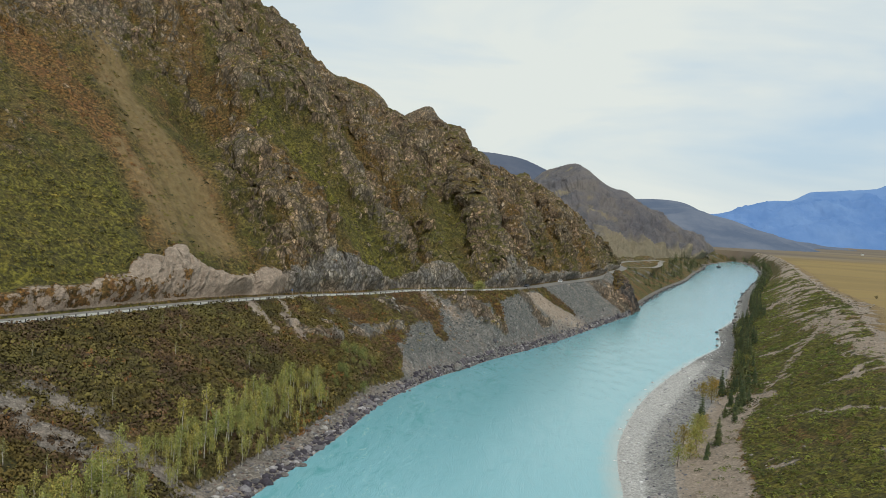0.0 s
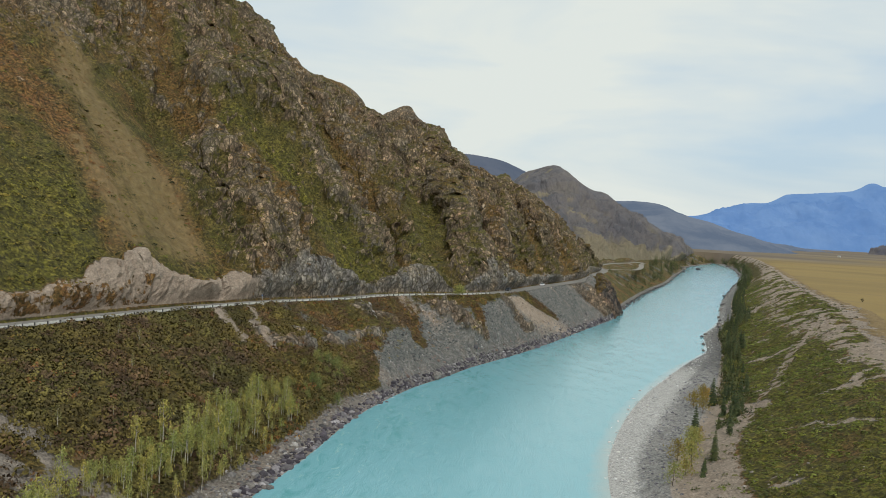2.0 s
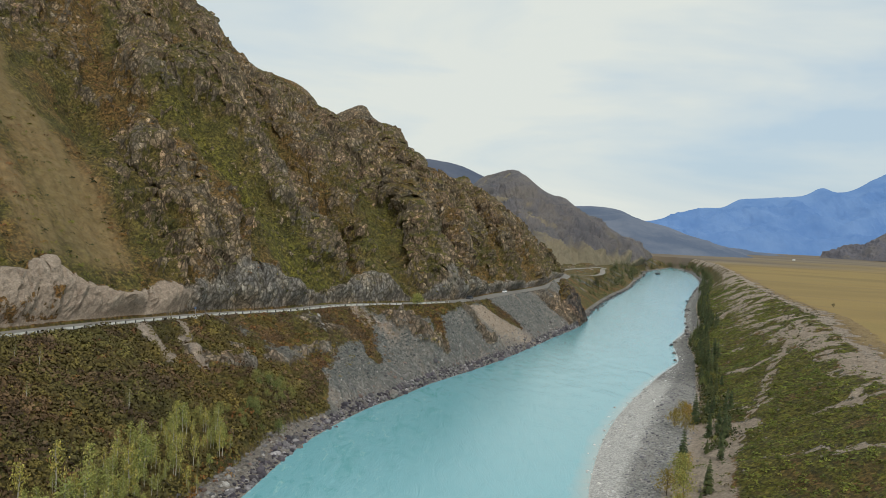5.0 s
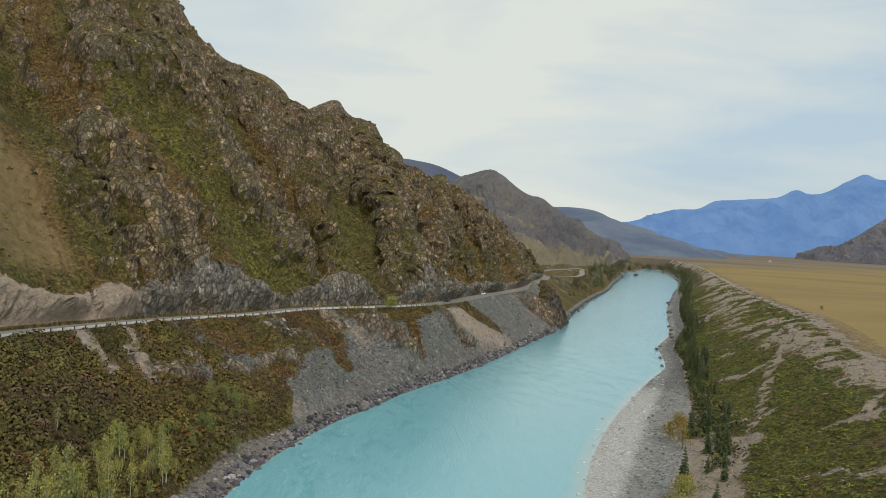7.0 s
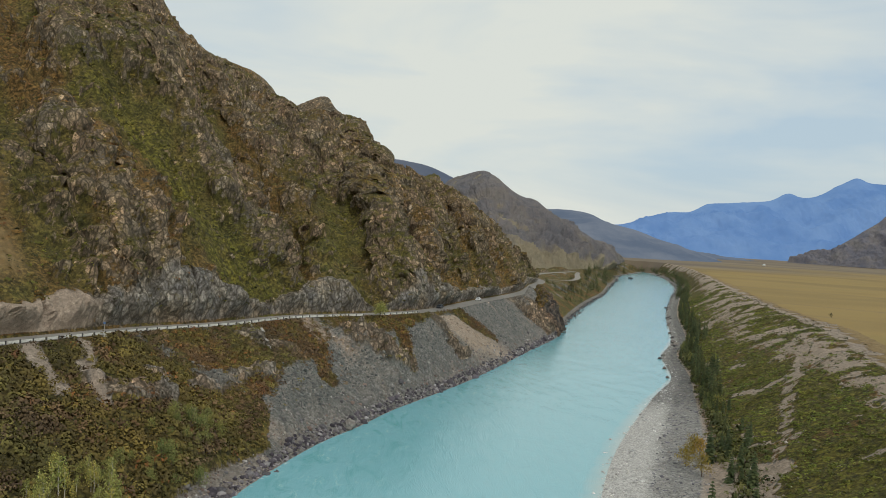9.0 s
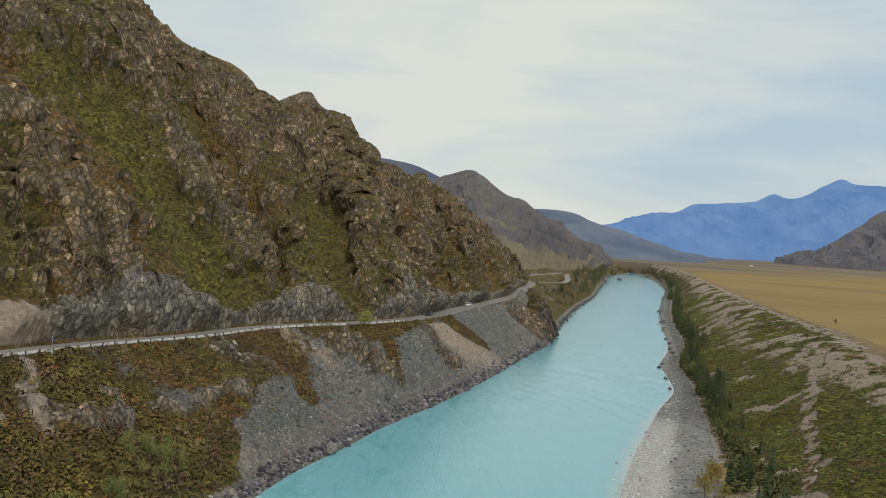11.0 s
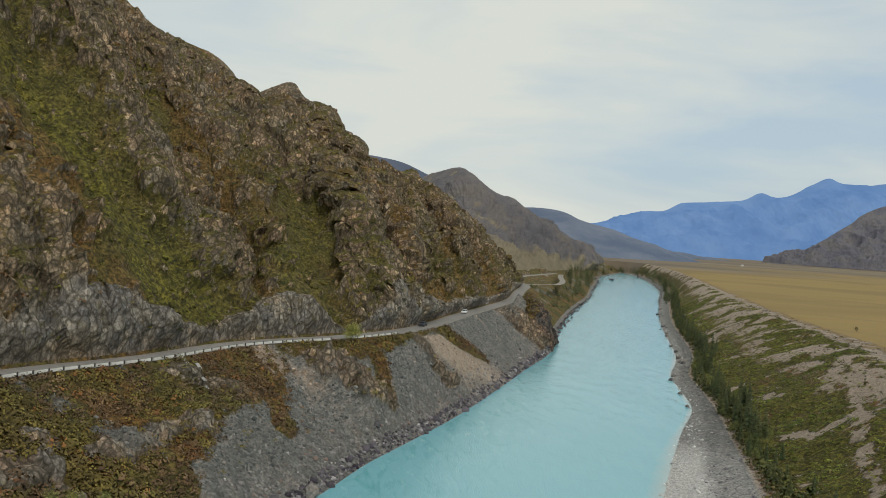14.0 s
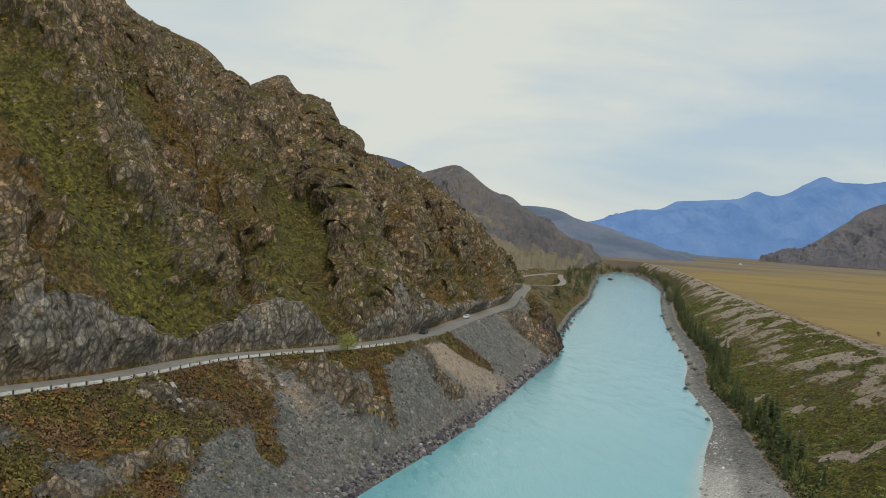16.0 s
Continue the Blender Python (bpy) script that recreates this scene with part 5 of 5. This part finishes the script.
    rubble("terrace_stones", p, rng.gamma(1.6, 0.10, len(p)) + 0.08, palette(len(p), [(0.30, 0.26, 0.22), (0.22, 0.185, 0.15), (0.38, 0.34, 0.30)], [3, 3, 0.6]), STONE, "pale stones strewn over the terrace bank", "stones")


build_scrub()
build_rubble()


# ---- trees ----
def tube(bm, line, radii, sides=6):
    """A tapered tube along a line of points."""
    rings = []
    for i, (p, r) in enumerate(zip(line, radii)):
        p = Vector(p)
        a = Vector(line[min(i + 1, len(line) - 1)]) - Vector(line[max(i - 1, 0)])
        q = a.to_track_quat("Z", "Y")
        rings.append([bm.verts.new(p + q @ Vector((r * math.cos(6.2832 * k / sides), r * math.sin(6.2832 * k / sides), 0))) for k in range(sides)])
    for a, b in zip(rings, rings[1:]):
        for k in range(sides):
            bm.faces.new((a[k], a[(k + 1) % sides], b[(k + 1) % sides], b[k]))
    bm.faces.new(rings[-1])
    return bm


def sprays(bm, centre, spread, n, size, colours, hang=0.0):
    """Leaf sprays scattered round a centre."""
    layer = bm.verts.layers.float_color.get("tint") or bm.verts.layers.float_color.new("tint")
    for _ in range(n):
        p = Vector(centre) + Vector(rng.normal(size=3) * spread)
        a, b = Vector(rng.normal(size=3)).normalized(), Vector(rng.normal(size=3))
        a.z -= hang
        b = a.cross(b).normalized()
        s = size * rng.uniform(0.6, 1.3)
        c = colours[rng.integers(len(colours))]
        f = [bm.verts.new(p + q) for q in (a * s, b * s * 0.6, -a * s, -b * s * 0.6)]
        for v in f:
            v[layer] = (*c, 1)
        bm.faces.new(f)


def bark_material(name, light, dark, stripes):
    k = Nodes(name, 0.85)
    c = k.mix(k.ramp(k.noise(4, 4, 0.6, 0.0, (1, 1, stripes)), (0.52, 0.0), (0.62, 1.0)), light, dark)
    return k.done(c, k.bump(k.noise(12, 3), 0.4, 0.03))


BIRCH_BARK = bark_material("birch_bark", (0.46, 0.42, 0.35), (0.09, 0.075, 0.06), 3.0)
DARK_BARK = bark_material("dark_bark", (0.12, 0.09, 0.065), (0.05, 0.038, 0.03), 0.4)


def birch(name, label, group, height, colours, leaves, lean, full=1.0, bark=None):
    t = thing(name, (0, 0, -200), label, "tree", group)
    h = height
    top = Vector((lean[0] * h, lean[1] * h, h))
    line = [Vector((0, 0, -0.4)).lerp(top, k) + Vector((0.1 * math.sin(k * 5 + h), 0.1 * math.cos(k * 4 + h), 0)) * k * 2 for k in (0, 0.2, 0.4, 0.6, 0.8, 1.0)]
    part("trunk", tube(bmesh.new(), line, [0.11, 0.10, 0.08, 0.06, 0.04, 0.015]), bark or BIRCH_BARK, t)
    crown = bmesh.new()
    for k in range(7):
        f = 0.34 + 0.09 * k if full < 1.5 else 0.10 + 0.12 * k
        at = Vector((0, 0, 0)).lerp(top, f)
        yaw = k * 2.4 + h
        reach = (0.17 * h * full) * (1.25 - f)
        tip = at + Vector((math.cos(yaw) * reach, math.sin(yaw) * reach, reach * 0.9))
        part("limb", tube(bmesh.new(), [at, at.lerp(tip, 0.5) + Vector((0, 0, 0.05)), tip], [0.035, 0.025, 0.01], 4), bark or BIRCH_BARK, t)
        for q in (0.45, 0.8, 1.05):
            sprays(crown, at.lerp(tip, q), (0.30 * full, 0.30 * full, 0.46), leaves // 15, 0.155, colours, 0.5)
    sprays(crown, top - Vector((0, 0, 0.3)), (0.16, 0.16, 0.42), leaves // 7, 0.13, colours, 0.4)
    part("crown", crown, LEAVES, t)
    return t


def spruce(name, label, group, height, colours, slim=1.0):
    t = thing(name, (0, 0, -200), label, "tree", group)
    part("trunk", tube(bmesh.new(), [(0, 0, -0.4), (0.03, 0, height * 0.5), (0, 0.02, height)], [0.16, 0.10, 0.02]), DARK_BARK, t)
    bm = bmesh.new()
    layer = bm.verts.layers.float_color.new("tint")
    tiers = 15
    for i in range(tiers):
        f = 0.08 + 0.9 * i / tiers
        reach = (1 - f) ** 0.85 * height * 0.21 * slim * rng.uniform(0.8, 1.15)
        for k in range(9):
            yaw = k * 0.698 + i * 1.1 + rng.uniform(-0.25, 0.25)
            r = reach * rng.uniform(0.6, 1.15) + 0.08
            out, side = Vector((math.cos(yaw), math.sin(yaw), 0)), Vector((-math.sin(yaw), math.cos(yaw), 0))
            z = height * f + rng.uniform(-0.1, 0.1)
            w = 0.16 + r * 0.26
            c = colours[rng.integers(len(colours))]
            rows = [(0.0, 0.12, 0.0), (0.55, w, -0.10 * r), (1.0, 0.03, -0.42 * r)]
            pts = []
            for q, half, drop in rows:
                for sgn in (-1, 1):
                    v = bm.verts.new(out * r * q + side * half * sgn + Vector((0, 0, z + drop - 0.12 * half * abs(sgn))))
                    v[layer] = (*c, 1)
                    pts.append(v)
            bm.faces.new((pts[0], pts[1], pts[3], pts[2]))
            bm.faces.new((pts[2], pts[3], pts[5], pts[4]))
    part("crown", bm, LEAVES, t)
    return t


def plant(kinds, places, scale=(0.8, 1.2), sink=0.1):
    """Sets copies of the built trees at the places, the first of each kind included."""
    for n, p in enumerate(places):
        k = kinds[n % len(kinds)]
        m = pose(p[0], p[1], p[2] - sink, 0, 0, rng.uniform(0, 360)) @ Matrix.Scale(rng.uniform(*scale), 4)
        if n < len(kinds):
            k.matrix_basis = m
        else:
            copy_thing(k, m)


YELLOW_GREEN = [(0.29, 0.300, 0.085), (0.36, 0.350, 0.100), (0.22, 0.235, 0.07), (0.37, 0.33, 0.10)]
DULL_GREEN = [(0.15, 0.18, 0.06), (0.20, 0.22, 0.07), (0.24, 0.235, 0.08)]
GOLD = [(0.32, 0.225, 0.05), (0.37, 0.27, 0.06), (0.26, 0.19, 0.05)]
SPRUCE = [(0.055, 0.075, 0.032), (0.075, 0.095, 0.038), (0.095, 0.110, 0.044)]


def build_trees():
    P, zone, d, ry = WEST
    n = d.shape[0]
    kinds = [birch("birch_tree", "slender pale-trunked birch turning yellow-green above the stony shore", "birches along the west shore", h, YELLOW_GREEN, 240, l, 1.0) for h, l in ((6.4, (0.03, 0.0)), (7.4, (-0.02, 0.02)), (5.4, (0.05, -0.03)), (6.9, (0.0, 0.04)), (4.6, (-0.05, 0.0)))]
    belt = np.exp(-((d - 12) / 3.4) ** 2) * ((ry[None] > 118) & (ry[None] < 228)) * (0.55 + 0.6 * smooth(-0.2, 0.3, gradient_noise(np.stack([ry / 9, ry * 0, ry * 0], 1)))[None])
    plant(kinds, sow(P[:n], belt, 280)[0], (0.5, 1.15))
    bare = [birch("birch_tree", "thin half-bare birch standing in the scrub slope", "birches in the scrub", h, [(0.24, 0.20, 0.08), (0.20, 0.19, 0.07)], 90, l, 0.8) for h, l in ((5.0, (0.03, 0.0)), (4.2, (-0.03, 0.02)))]
    wide = ((d > 16) & (d < 48) & (ry[None] > 120) & (ry[None] < 215)) * 1.0
    plant(bare, sow(P[:n], wide, 15)[0], (0.6, 1.05))
    willow = [birch("willow_tree", "bushy dull-green willow on the river bank", "willows on the west bank", h, DULL_GREEN, 420, (0.02, 0), 1.9, DARK_BARK) for h in (4.6, 3.6)]
    belt = np.exp(-((d - 11) / 4.5) ** 2) * ((ry[None] > 224) & (ry[None] < 256))
    plant(willow, sow(P[:n], belt, 40)[0], (0.5, 0.95))
    lone = birch("roadside_bush", "yellow-green bush at the road edge", "", 3.6, YELLOW_GREEN, 1300, (0, 0), 2.2, DARK_BARK)
    lone.matrix_basis = pose(-3.5, 344.5, 21.9) @ Matrix.Scale(1.0, 4)
    P, zone, d, y = EAST
    spr = [spruce("spruce_tree", "dark green spruce at the foot of the terrace bank", "spruces along the east shore", h, SPRUCE, s) for h, s in ((7.5, 1.0), (6.0, 1.1), (8.5, 0.9), (4.4, 1.2))]
    thick = np.interp(y, [200, 250, 300, 330, 420, 700, 900], [0.35, 0.30, 0.5, 1.0, 1.2, 0.9, 0.5])[None] * (y > 188)[None]
    belt = np.exp(-((d - np.where(y < 265, 8.0, 4.4)[None]) / 3.0) ** 2) * thick * (y[None] < 900) * (d > 0.5)
    plant(spr, sow(P, belt, 300)[0], (0.55, 1.15))
    leafy = [birch("willow_tree", "dull-green willow among the spruces below the terrace", "willows among the spruces", h, DULL_GREEN, 420, (0.02, 0), 1.8, DARK_BARK) for h in (4.0, 5.0)]
    plant(leafy, sow(P, belt * (y[None] > 290), 46)[0], (0.6, 1.05))
    gold = [birch("willow_tree", "yellow-orange autumn willow on the gravel bank", "autumn willows on the east shore", h, c, 420, (0.02, 0), 1.9, DARK_BARK) for h, c in ((4.4, GOLD), (4.8, YELLOW_GREEN), (3.4, GOLD + YELLOW_GREEN))]
    belt = np.exp(-((d - 1.5) / 3.5) ** 2) * ((y[None] > 178) & (y[None] < 240)) * (d > 0.3)
    plant(gold, [(66.5, 254, 1.8), (52.6, 213, 1.7), (54.5, 217, 1.8), (47.0, 203, 1.6), (49.0, 199, 1.7), (51, 208, 1.7), (56, 221, 1.9), (42, 186, 1.6), (46, 192, 1.7)], (0.8, 1.15))
    plant([birch("willow_tree", "lone orange autumn willow on the stony shore", "autumn willows on the east shore", 3.8, GOLD, 420, (0.02, 0), 1.9, DARK_BARK)], [(72.2, 270.5, 1.6), (71.4, 272.0, 1.6), (66, 262, 1.5)], (0.95, 1.2))
    near = np.exp(-((d - np.where(y < 265, 9.0, 3.8)[None]) / 2.5) ** 2) * ((y[None] > 232) & (y[None] < 640)) * (d > 0.5)
    p = sow(P, near, 1000)[0]
    scrub("shore_thicket", p, rng.uniform(0.7, 1.9, len(p)), palette(len(p), [(0.060, 0.075, 0.030), (0.085, 0.100, 0.036), (0.12, 0.125, 0.042), (0.13, 0.11, 0.045)], [3, 3, 2, 1], 0.25), "dense dark green thicket among the spruces at the foot of the bank", "scrub", n=26, squash=1.3)
    # far woods past the headland
    S = spline(TERRACE, rng.uniform(1.6, 7.8, 150))
    off = rng.uniform(3, 30, 150)
    west = np.stack([S[:, 0] - off * 0.9, S[:, 1] + off * 0.43, np.interp(off / 210, [0, 0.02, 0.13, 0.2], [0, 1, 12, 13.5])], 1)
    k = rng.uniform(0.12, 0.45, 110)[:, None]
    u = rng.uniform(12.6, 15.95, 110)
    S, T = spline(RSHORE, u), spline(RIM, u)
    east = S + (T - S) * k
    east[:, 2] = 2.0 + (k[:, 0] - 0.15) * 18
    end = np.stack([rng.uniform(335, 500, 120), rng.uniform(1500, 1640, 120), rng.uniform(0, 5, 120)], 1)
    far_wood(np.concatenate([west, east, end]))


def far_wood(places):
    """Small spruces far off, joined: whorls of drooping sprays round a thin trunk."""
    V, C = [], []
    for p in places:
        h = rng.uniform(5.5, 10.5) * (1.35 if p[1] > 850 else 1.0)
        c = np.array(SPRUCE[rng.integers(3)]) * rng.uniform(0.9, 1.5)
        for i in range(26):
            f = 0.05 + 0.93 * i / 26
            r = (1 - f) ** 0.85 * h * 0.24 + 0.1
            yaw = i * 2.4
            o, t = np.array([math.cos(yaw), math.sin(yaw), 0]), np.array([-math.sin(yaw), math.cos(yaw), 0])
            base = p + np.array([0, 0, h * f - 0.6])
            V += [base, base + o * r * 0.6 + t * r * 0.45, base + o * r + np.array([0, 0, -0.35 * r]), base + o * r * 0.6 - t * r * 0.45]
            C += [c] * 4
    V = np.array(V)
    joined("far_spruce_wood", V, np.arange(len(V)).reshape(-1, 4), np.array(C), LEAVES, "thin dark spruce wood along the far river banks", "wood")


build_trees()
build_rim_shrubs()


# ---- road furniture, cars, house, boulders ----
WHITE_PAINT = simple("weathered_white_paint", (0.55, 0.54, 0.50), 0.2, 1.5, 0.7)
CONCRETE = simple("pale_concrete", (0.34, 0.325, 0.30), 0.25, 1.5, 0.9)
DARK_STEEL = simple("dark_steel", (0.10, 0.10, 0.10), 0.2, 3, 0.6, 0.1, 0.6)
RUBBER = simple("black_rubber", (0.02, 0.02, 0.02), 0.2, 5, 0.8)
GLASSY = simple("dark_car_glass", (0.03, 0.035, 0.04), 0.1, 1, 0.08, 0.0)
ALLOY = simple("wheel_alloy", (0.5, 0.5, 0.5), 0.1, 4, 0.35, 0.0, 0.9)


def box(size, at=(0, 0, 0), bevel=0.03, taper=1.0):
    bm = bmesh.new()
    bmesh.ops.create_cube(bm, size=1)
    for v in bm.verts:
        k = taper if v.co.z > 0 else 1.0
        v.co = Vector((v.co.x * size[0] * k, v.co.y * size[1] * k, v.co.z * size[2])) + Vector(at)
    if bevel:
        bmesh.ops.bevel(bm, geom=bm.edges[:], offset=bevel, segments=2, affect="EDGES")
    return bm


def along_road(y, offset, lift=0.0):
    """A place beside the road where it passes y, and the road's turn there in degrees."""
    u = np.linspace(0, len(ROAD) - 1, 3000)
    q = spline(ROAD, u)
    i = int(np.argmin(np.abs(q[:, 1] - y)))
    t = Vector((*(q[i + 1] - q[i - 1])[:2], 0)).normalized()
    p = Vector(q[i]) + Vector((-t.y, t.x, 0)) * offset
    return Vector((p.x, p.y, q[i, 2] + lift)), math.degrees(math.atan2(t.y, t.x))


def build_barrier():
    rail = thing("guardrail", (0, 0, 0), "white-painted roadside barrier of low concrete blocks with dark posts", "guardrail")
    block, post = None, None
    u = np.linspace(0, len(ROAD) - 1, 6000)
    q = spline(ROAD, u)
    arc = np.concatenate([[0], np.cumsum(np.linalg.norm(np.diff(q[:, :2], axis=0), axis=1))])
    a, end = np.interp(166, q[:, 1], arc), np.interp(366, q[:, 1], arc)
    gaps = ((np.interp(342, q[:, 1], arc), np.interp(347, q[:, 1], arc)),)
    while a < end:
        y = np.interp(a, arc, q[:, 1])
        p, turn = along_road(y, -2.85)
        m = pose(p.x, p.y, p.z + 0.28, 0, 0, turn)
        if not any(g[0] < a < g[1] for g in gaps):
            if block is None:
                block = part("barrier_block", box((2.6, 0.30, 0.50), bevel=0.05, taper=0.92), WHITE_PAINT, rail)
                post = part("post", box((0.16, 0.2, 0.8), bevel=0.02), DARK_STEEL, rail)
                b, o = block, post
            else:
                b, o = block.copy(), post.copy()
                scene.collection.objects.link(b), scene.collection.objects.link(o)
            b.matrix_basis = m
            o.matrix_basis = m @ pose(1.55, 0, -0.02)
        a += 3.1


def build_car(colour, name, label, y, offset, turn_over):
    paint = simple(name + "_paint", colour, 0.03, 2, 0.3, 0.0)
    p, turn = along_road(y, offset, 0.07)
    car = thing("car", p, label, "car", "cars on the road", turn + turn_over)
    bm = bmesh.new()
    outline = [(-2.1, 0.35), (-2.15, 0.75), (-2.0, 0.98), (-1.1, 1.02), (-0.7, 1.45), (0.7, 1.47), (1.35, 1.0), (2.0, 0.88), (2.15, 0.6), (2.1, 0.32)]
    sides = []
    for yy in (-0.82, 0.82):
        sides.append([bm.verts.new((x, yy * (0.84 if z > 1.2 else 1.0), z)) for x, z in outline])
    bm.faces.new(sides[0]), bm.faces.new(sides[1][::-1])
    for k in range(len(outline)):
        j = (k + 1) % len(outline)
        bm.faces.new((sides[0][j], sides[0][k], sides[1][k], sides[1][j]))
    bmesh.ops.recalc_face_normals(bm, faces=bm.faces[:])
    bmesh.ops.bevel(bm, geom=bm.edges[:], offset=0.05, segments=2, affect="EDGES")
    body = part("body", bm, paint, car)
    for sgn in (-1, 1):
        w = bmesh.new()
        q = [(-0.95, 1.06), (-0.62, 1.38), (0.62, 1.40), (1.15, 1.06)]
        w.faces.new([w.verts.new((x, sgn * (0.835 - 0.13 * (z > 1.2)), z)) for x, z in q])
        part("side_window", w, GLASSY, body)
    for x0, z0, x1, z1, nm in ((1.36, 1.03, 0.76, 1.43, "windscreen"), (-1.12, 1.05, -0.74, 1.42, "rear_window")):
        w = bmesh.new()
        o = 0.03 if x0 > 0 else -0.03
        w.faces.new([w.verts.new(c) for c in ((x0 + o, -0.74, z0), (x0 + o, 0.74, z0), (x1 + o, 0.62, z1), (x1 + o, -0.62, z1))])
        part(nm, w, GLASSY, body)
    for x in (-1.3, 1.32):
        for yy in (-0.78, 0.78):
            bm = bmesh.new()
            bmesh.ops.create_cone(bm, cap_ends=True, segments=18, radius1=0.32, radius2=0.32, depth=0.2, matrix=pose(x, yy, 0.32, 90))
            wheel = part("wheel", bm, RUBBER, car)
            bm = bmesh.new()
            bmesh.ops.create_cone(bm, cap_ends=True, segments=14, radius1=0.2, radius2=0.2, depth=0.22, matrix=pose(x, yy, 0.32, 90))
            part("rim", bm, ALLOY, wheel)


def build_house():
    x, y, z = 790, 1840, 19.3
    h = thing("house", (x, y, z), "small white farmhouse alone on the steppe", "house")
    part("wall", box((5.0, 4.0, 2.4), (0, 0, 1.2), 0.0), WHITE_PAINT, h)
    bm = bmesh.new()
    v = [bm.verts.new(c) for c in ((-2.8, -2.3, 2.35), (2.8, -2.3, 2.35), (2.8, 2.3, 2.35), (-2.8, 2.3, 2.35), (-2.8, 0, 3.5), (2.8, 0, 3.5))]
    for f in ((0, 1, 5, 4), (2, 3, 4, 5), (1, 2, 5), (3, 0, 4), (0, 3, 2, 1)):
        bm.faces.new([v[i] for i in f])
    part("roof", bm, simple("grey_roof_sheet", (0.5, 0.5, 0.5), 0.1, 0.4), h)


def ground_at(P, x, y):
    k = np.argmin((P[..., 0] - x) ** 2 + (P[..., 1] - y) ** 2)
    return P.reshape(-1, 3)[k][2]


def build_boulders():
    meshes = []
    for k in range(6):
        bm = rock_mesh(3, 0.75, 0.55)
        bmesh.ops.smooth_vert(bm, verts=bm.verts[:], factor=0.3)
        layer = bm.verts.layers.float_color.new("tint")
        c = [(0.16, 0.14, 0.13), (0.22, 0.20, 0.18), (0.10, 0.095, 0.10)][k % 3]
        for v in bm.verts:
            v[layer] = (*c, 1)
        me = bpy.data.meshes.new("boulder")
        bm.to_mesh(me), bm.free()
        me.materials.append(STONE)
        meshes.append(me)
    P, zone, d, ry = WEST
    n = d.shape[0]
    spots = []
    strand = np.exp(-((d - 1.6) / 1.6) ** 2) * ((ry[None] > 150) & (ry[None] < 470))
    for p in sow(P[:n], strand, 46)[0]:
        spots.append((p, rng.uniform(0.5, 1.05), "grey-brown boulder at the waterline of the west shore", "boulders on the west shore"))
    P2 = EAST[0]
    for x, y, r in ((139.4, 486, 2.4), (137.5, 481, 1.6), (143, 500, 2.2), (134, 470, 1.3), (117, 440, 1.4), (110, 412, 1.2), (121, 447, 1.6), (150, 522, 1.8), (156, 545, 1.5), (170, 590, 1.6), (186, 640, 1.7), (104, 390, 1.0)):
        spots.append((Vector((x, y, max(0.1, min(0.8, ground_at(P2, x, y))))), r * 0.7, "dark wet boulder in the shallows of the east shore", "boulders on the east shore"))
    for x, y, r in ((302, 1215, 5.0), (330, 1240, 3.0), (420, 1400, 3.5)):
        spots.append((Vector((x, y, 0.1)), r, "dark rock standing out of the far river", "rocks in the river"))
    spots.append((Vector((-8.5, 287, ground_at(P[:n], -8.5, 287) + 0.4)), 1.7, "big reddish-brown boulder at the foot of the scree", "boulders on the west shore"))
    for k, (p, r, label, group) in enumerate(spots):
        b = new("boulder", meshes[k % 6])
        b.matrix_basis = pose(p[0], p[1], p[2] + r * 0.12, 0, 0, rng.uniform(0, 360)) @ Matrix.Scale(r, 4)
        tagged(b, label, "boulder", group)


def build_roadside():
    p, turn = along_road(261, -4.1, -0.35)
    m = thing("marker_stone", p, "small white-painted marker stone below the road edge", "marker", turn=turn)
    part("stone", box((0.9, 0.6, 0.9), (0, 0, 0.45), 0.08, 0.8), WHITE_PAINT, m)
    p, turn = along_road(262.5, -2.5)
    sign = thing("road_sign", p, "slim grey roadside post with a small blue plate", "road sign", turn=turn)
    part("pole", tube(bmesh.new(), [(0, 0, -0.2), (0, 0, 2.7)], [0.06, 0.06], 8), CONCRETE, sign)
    part("plate", box((0.08, 0.55, 0.45), (-0.09, 0, 2.35), 0.015), simple("sign_blue", (0.12, 0.19, 0.36), 0.1, 2, 0.5, 0.0), sign, "small blue metal plate")
    # broken concrete drain down the bank
    P, zone, d, ry = WEST
    n = d.shape[0]
    chute = thing("drain_chute", (0, 0, 0), "broken pale concrete drain chute running down from the road", "drain chute")
    a, _ = along_road(301, -3.6)
    b = Vector((-24, 291, 0))
    slab = None
    for k in range(6):
        f = k / 10.0
        q = a.lerp(b, f)
        q.z = ground_at(P[:n], q.x, q.y) + 0.12
        if slab is None:
            slab = part("slab", box((1.5, 0.8, 0.2), bevel=0.04), CONCRETE, chute)
            o = slab
        else:
            o = slab.copy()
            scene.collection.objects.link(o)
        o.matrix_basis = pose(q.x, q.y, q.z, rng.uniform(-6, 6), 32 + rng.uniform(-8, 8), math.degrees(math.atan2(b.y - a.y, b.x - a.x)) + rng.uniform(-12, 12))


build_barrier()
build_car((0.75, 0.75, 0.74), "white_car", "white saloon car driving down the mountain road", 452, 1.1, 180)
build_car((0.05, 0.055, 0.065), "dark_car", "dark saloon car driving down the mountain road", 390, 1.1, 180)
build_house()
build_boulders()
build_roadside()
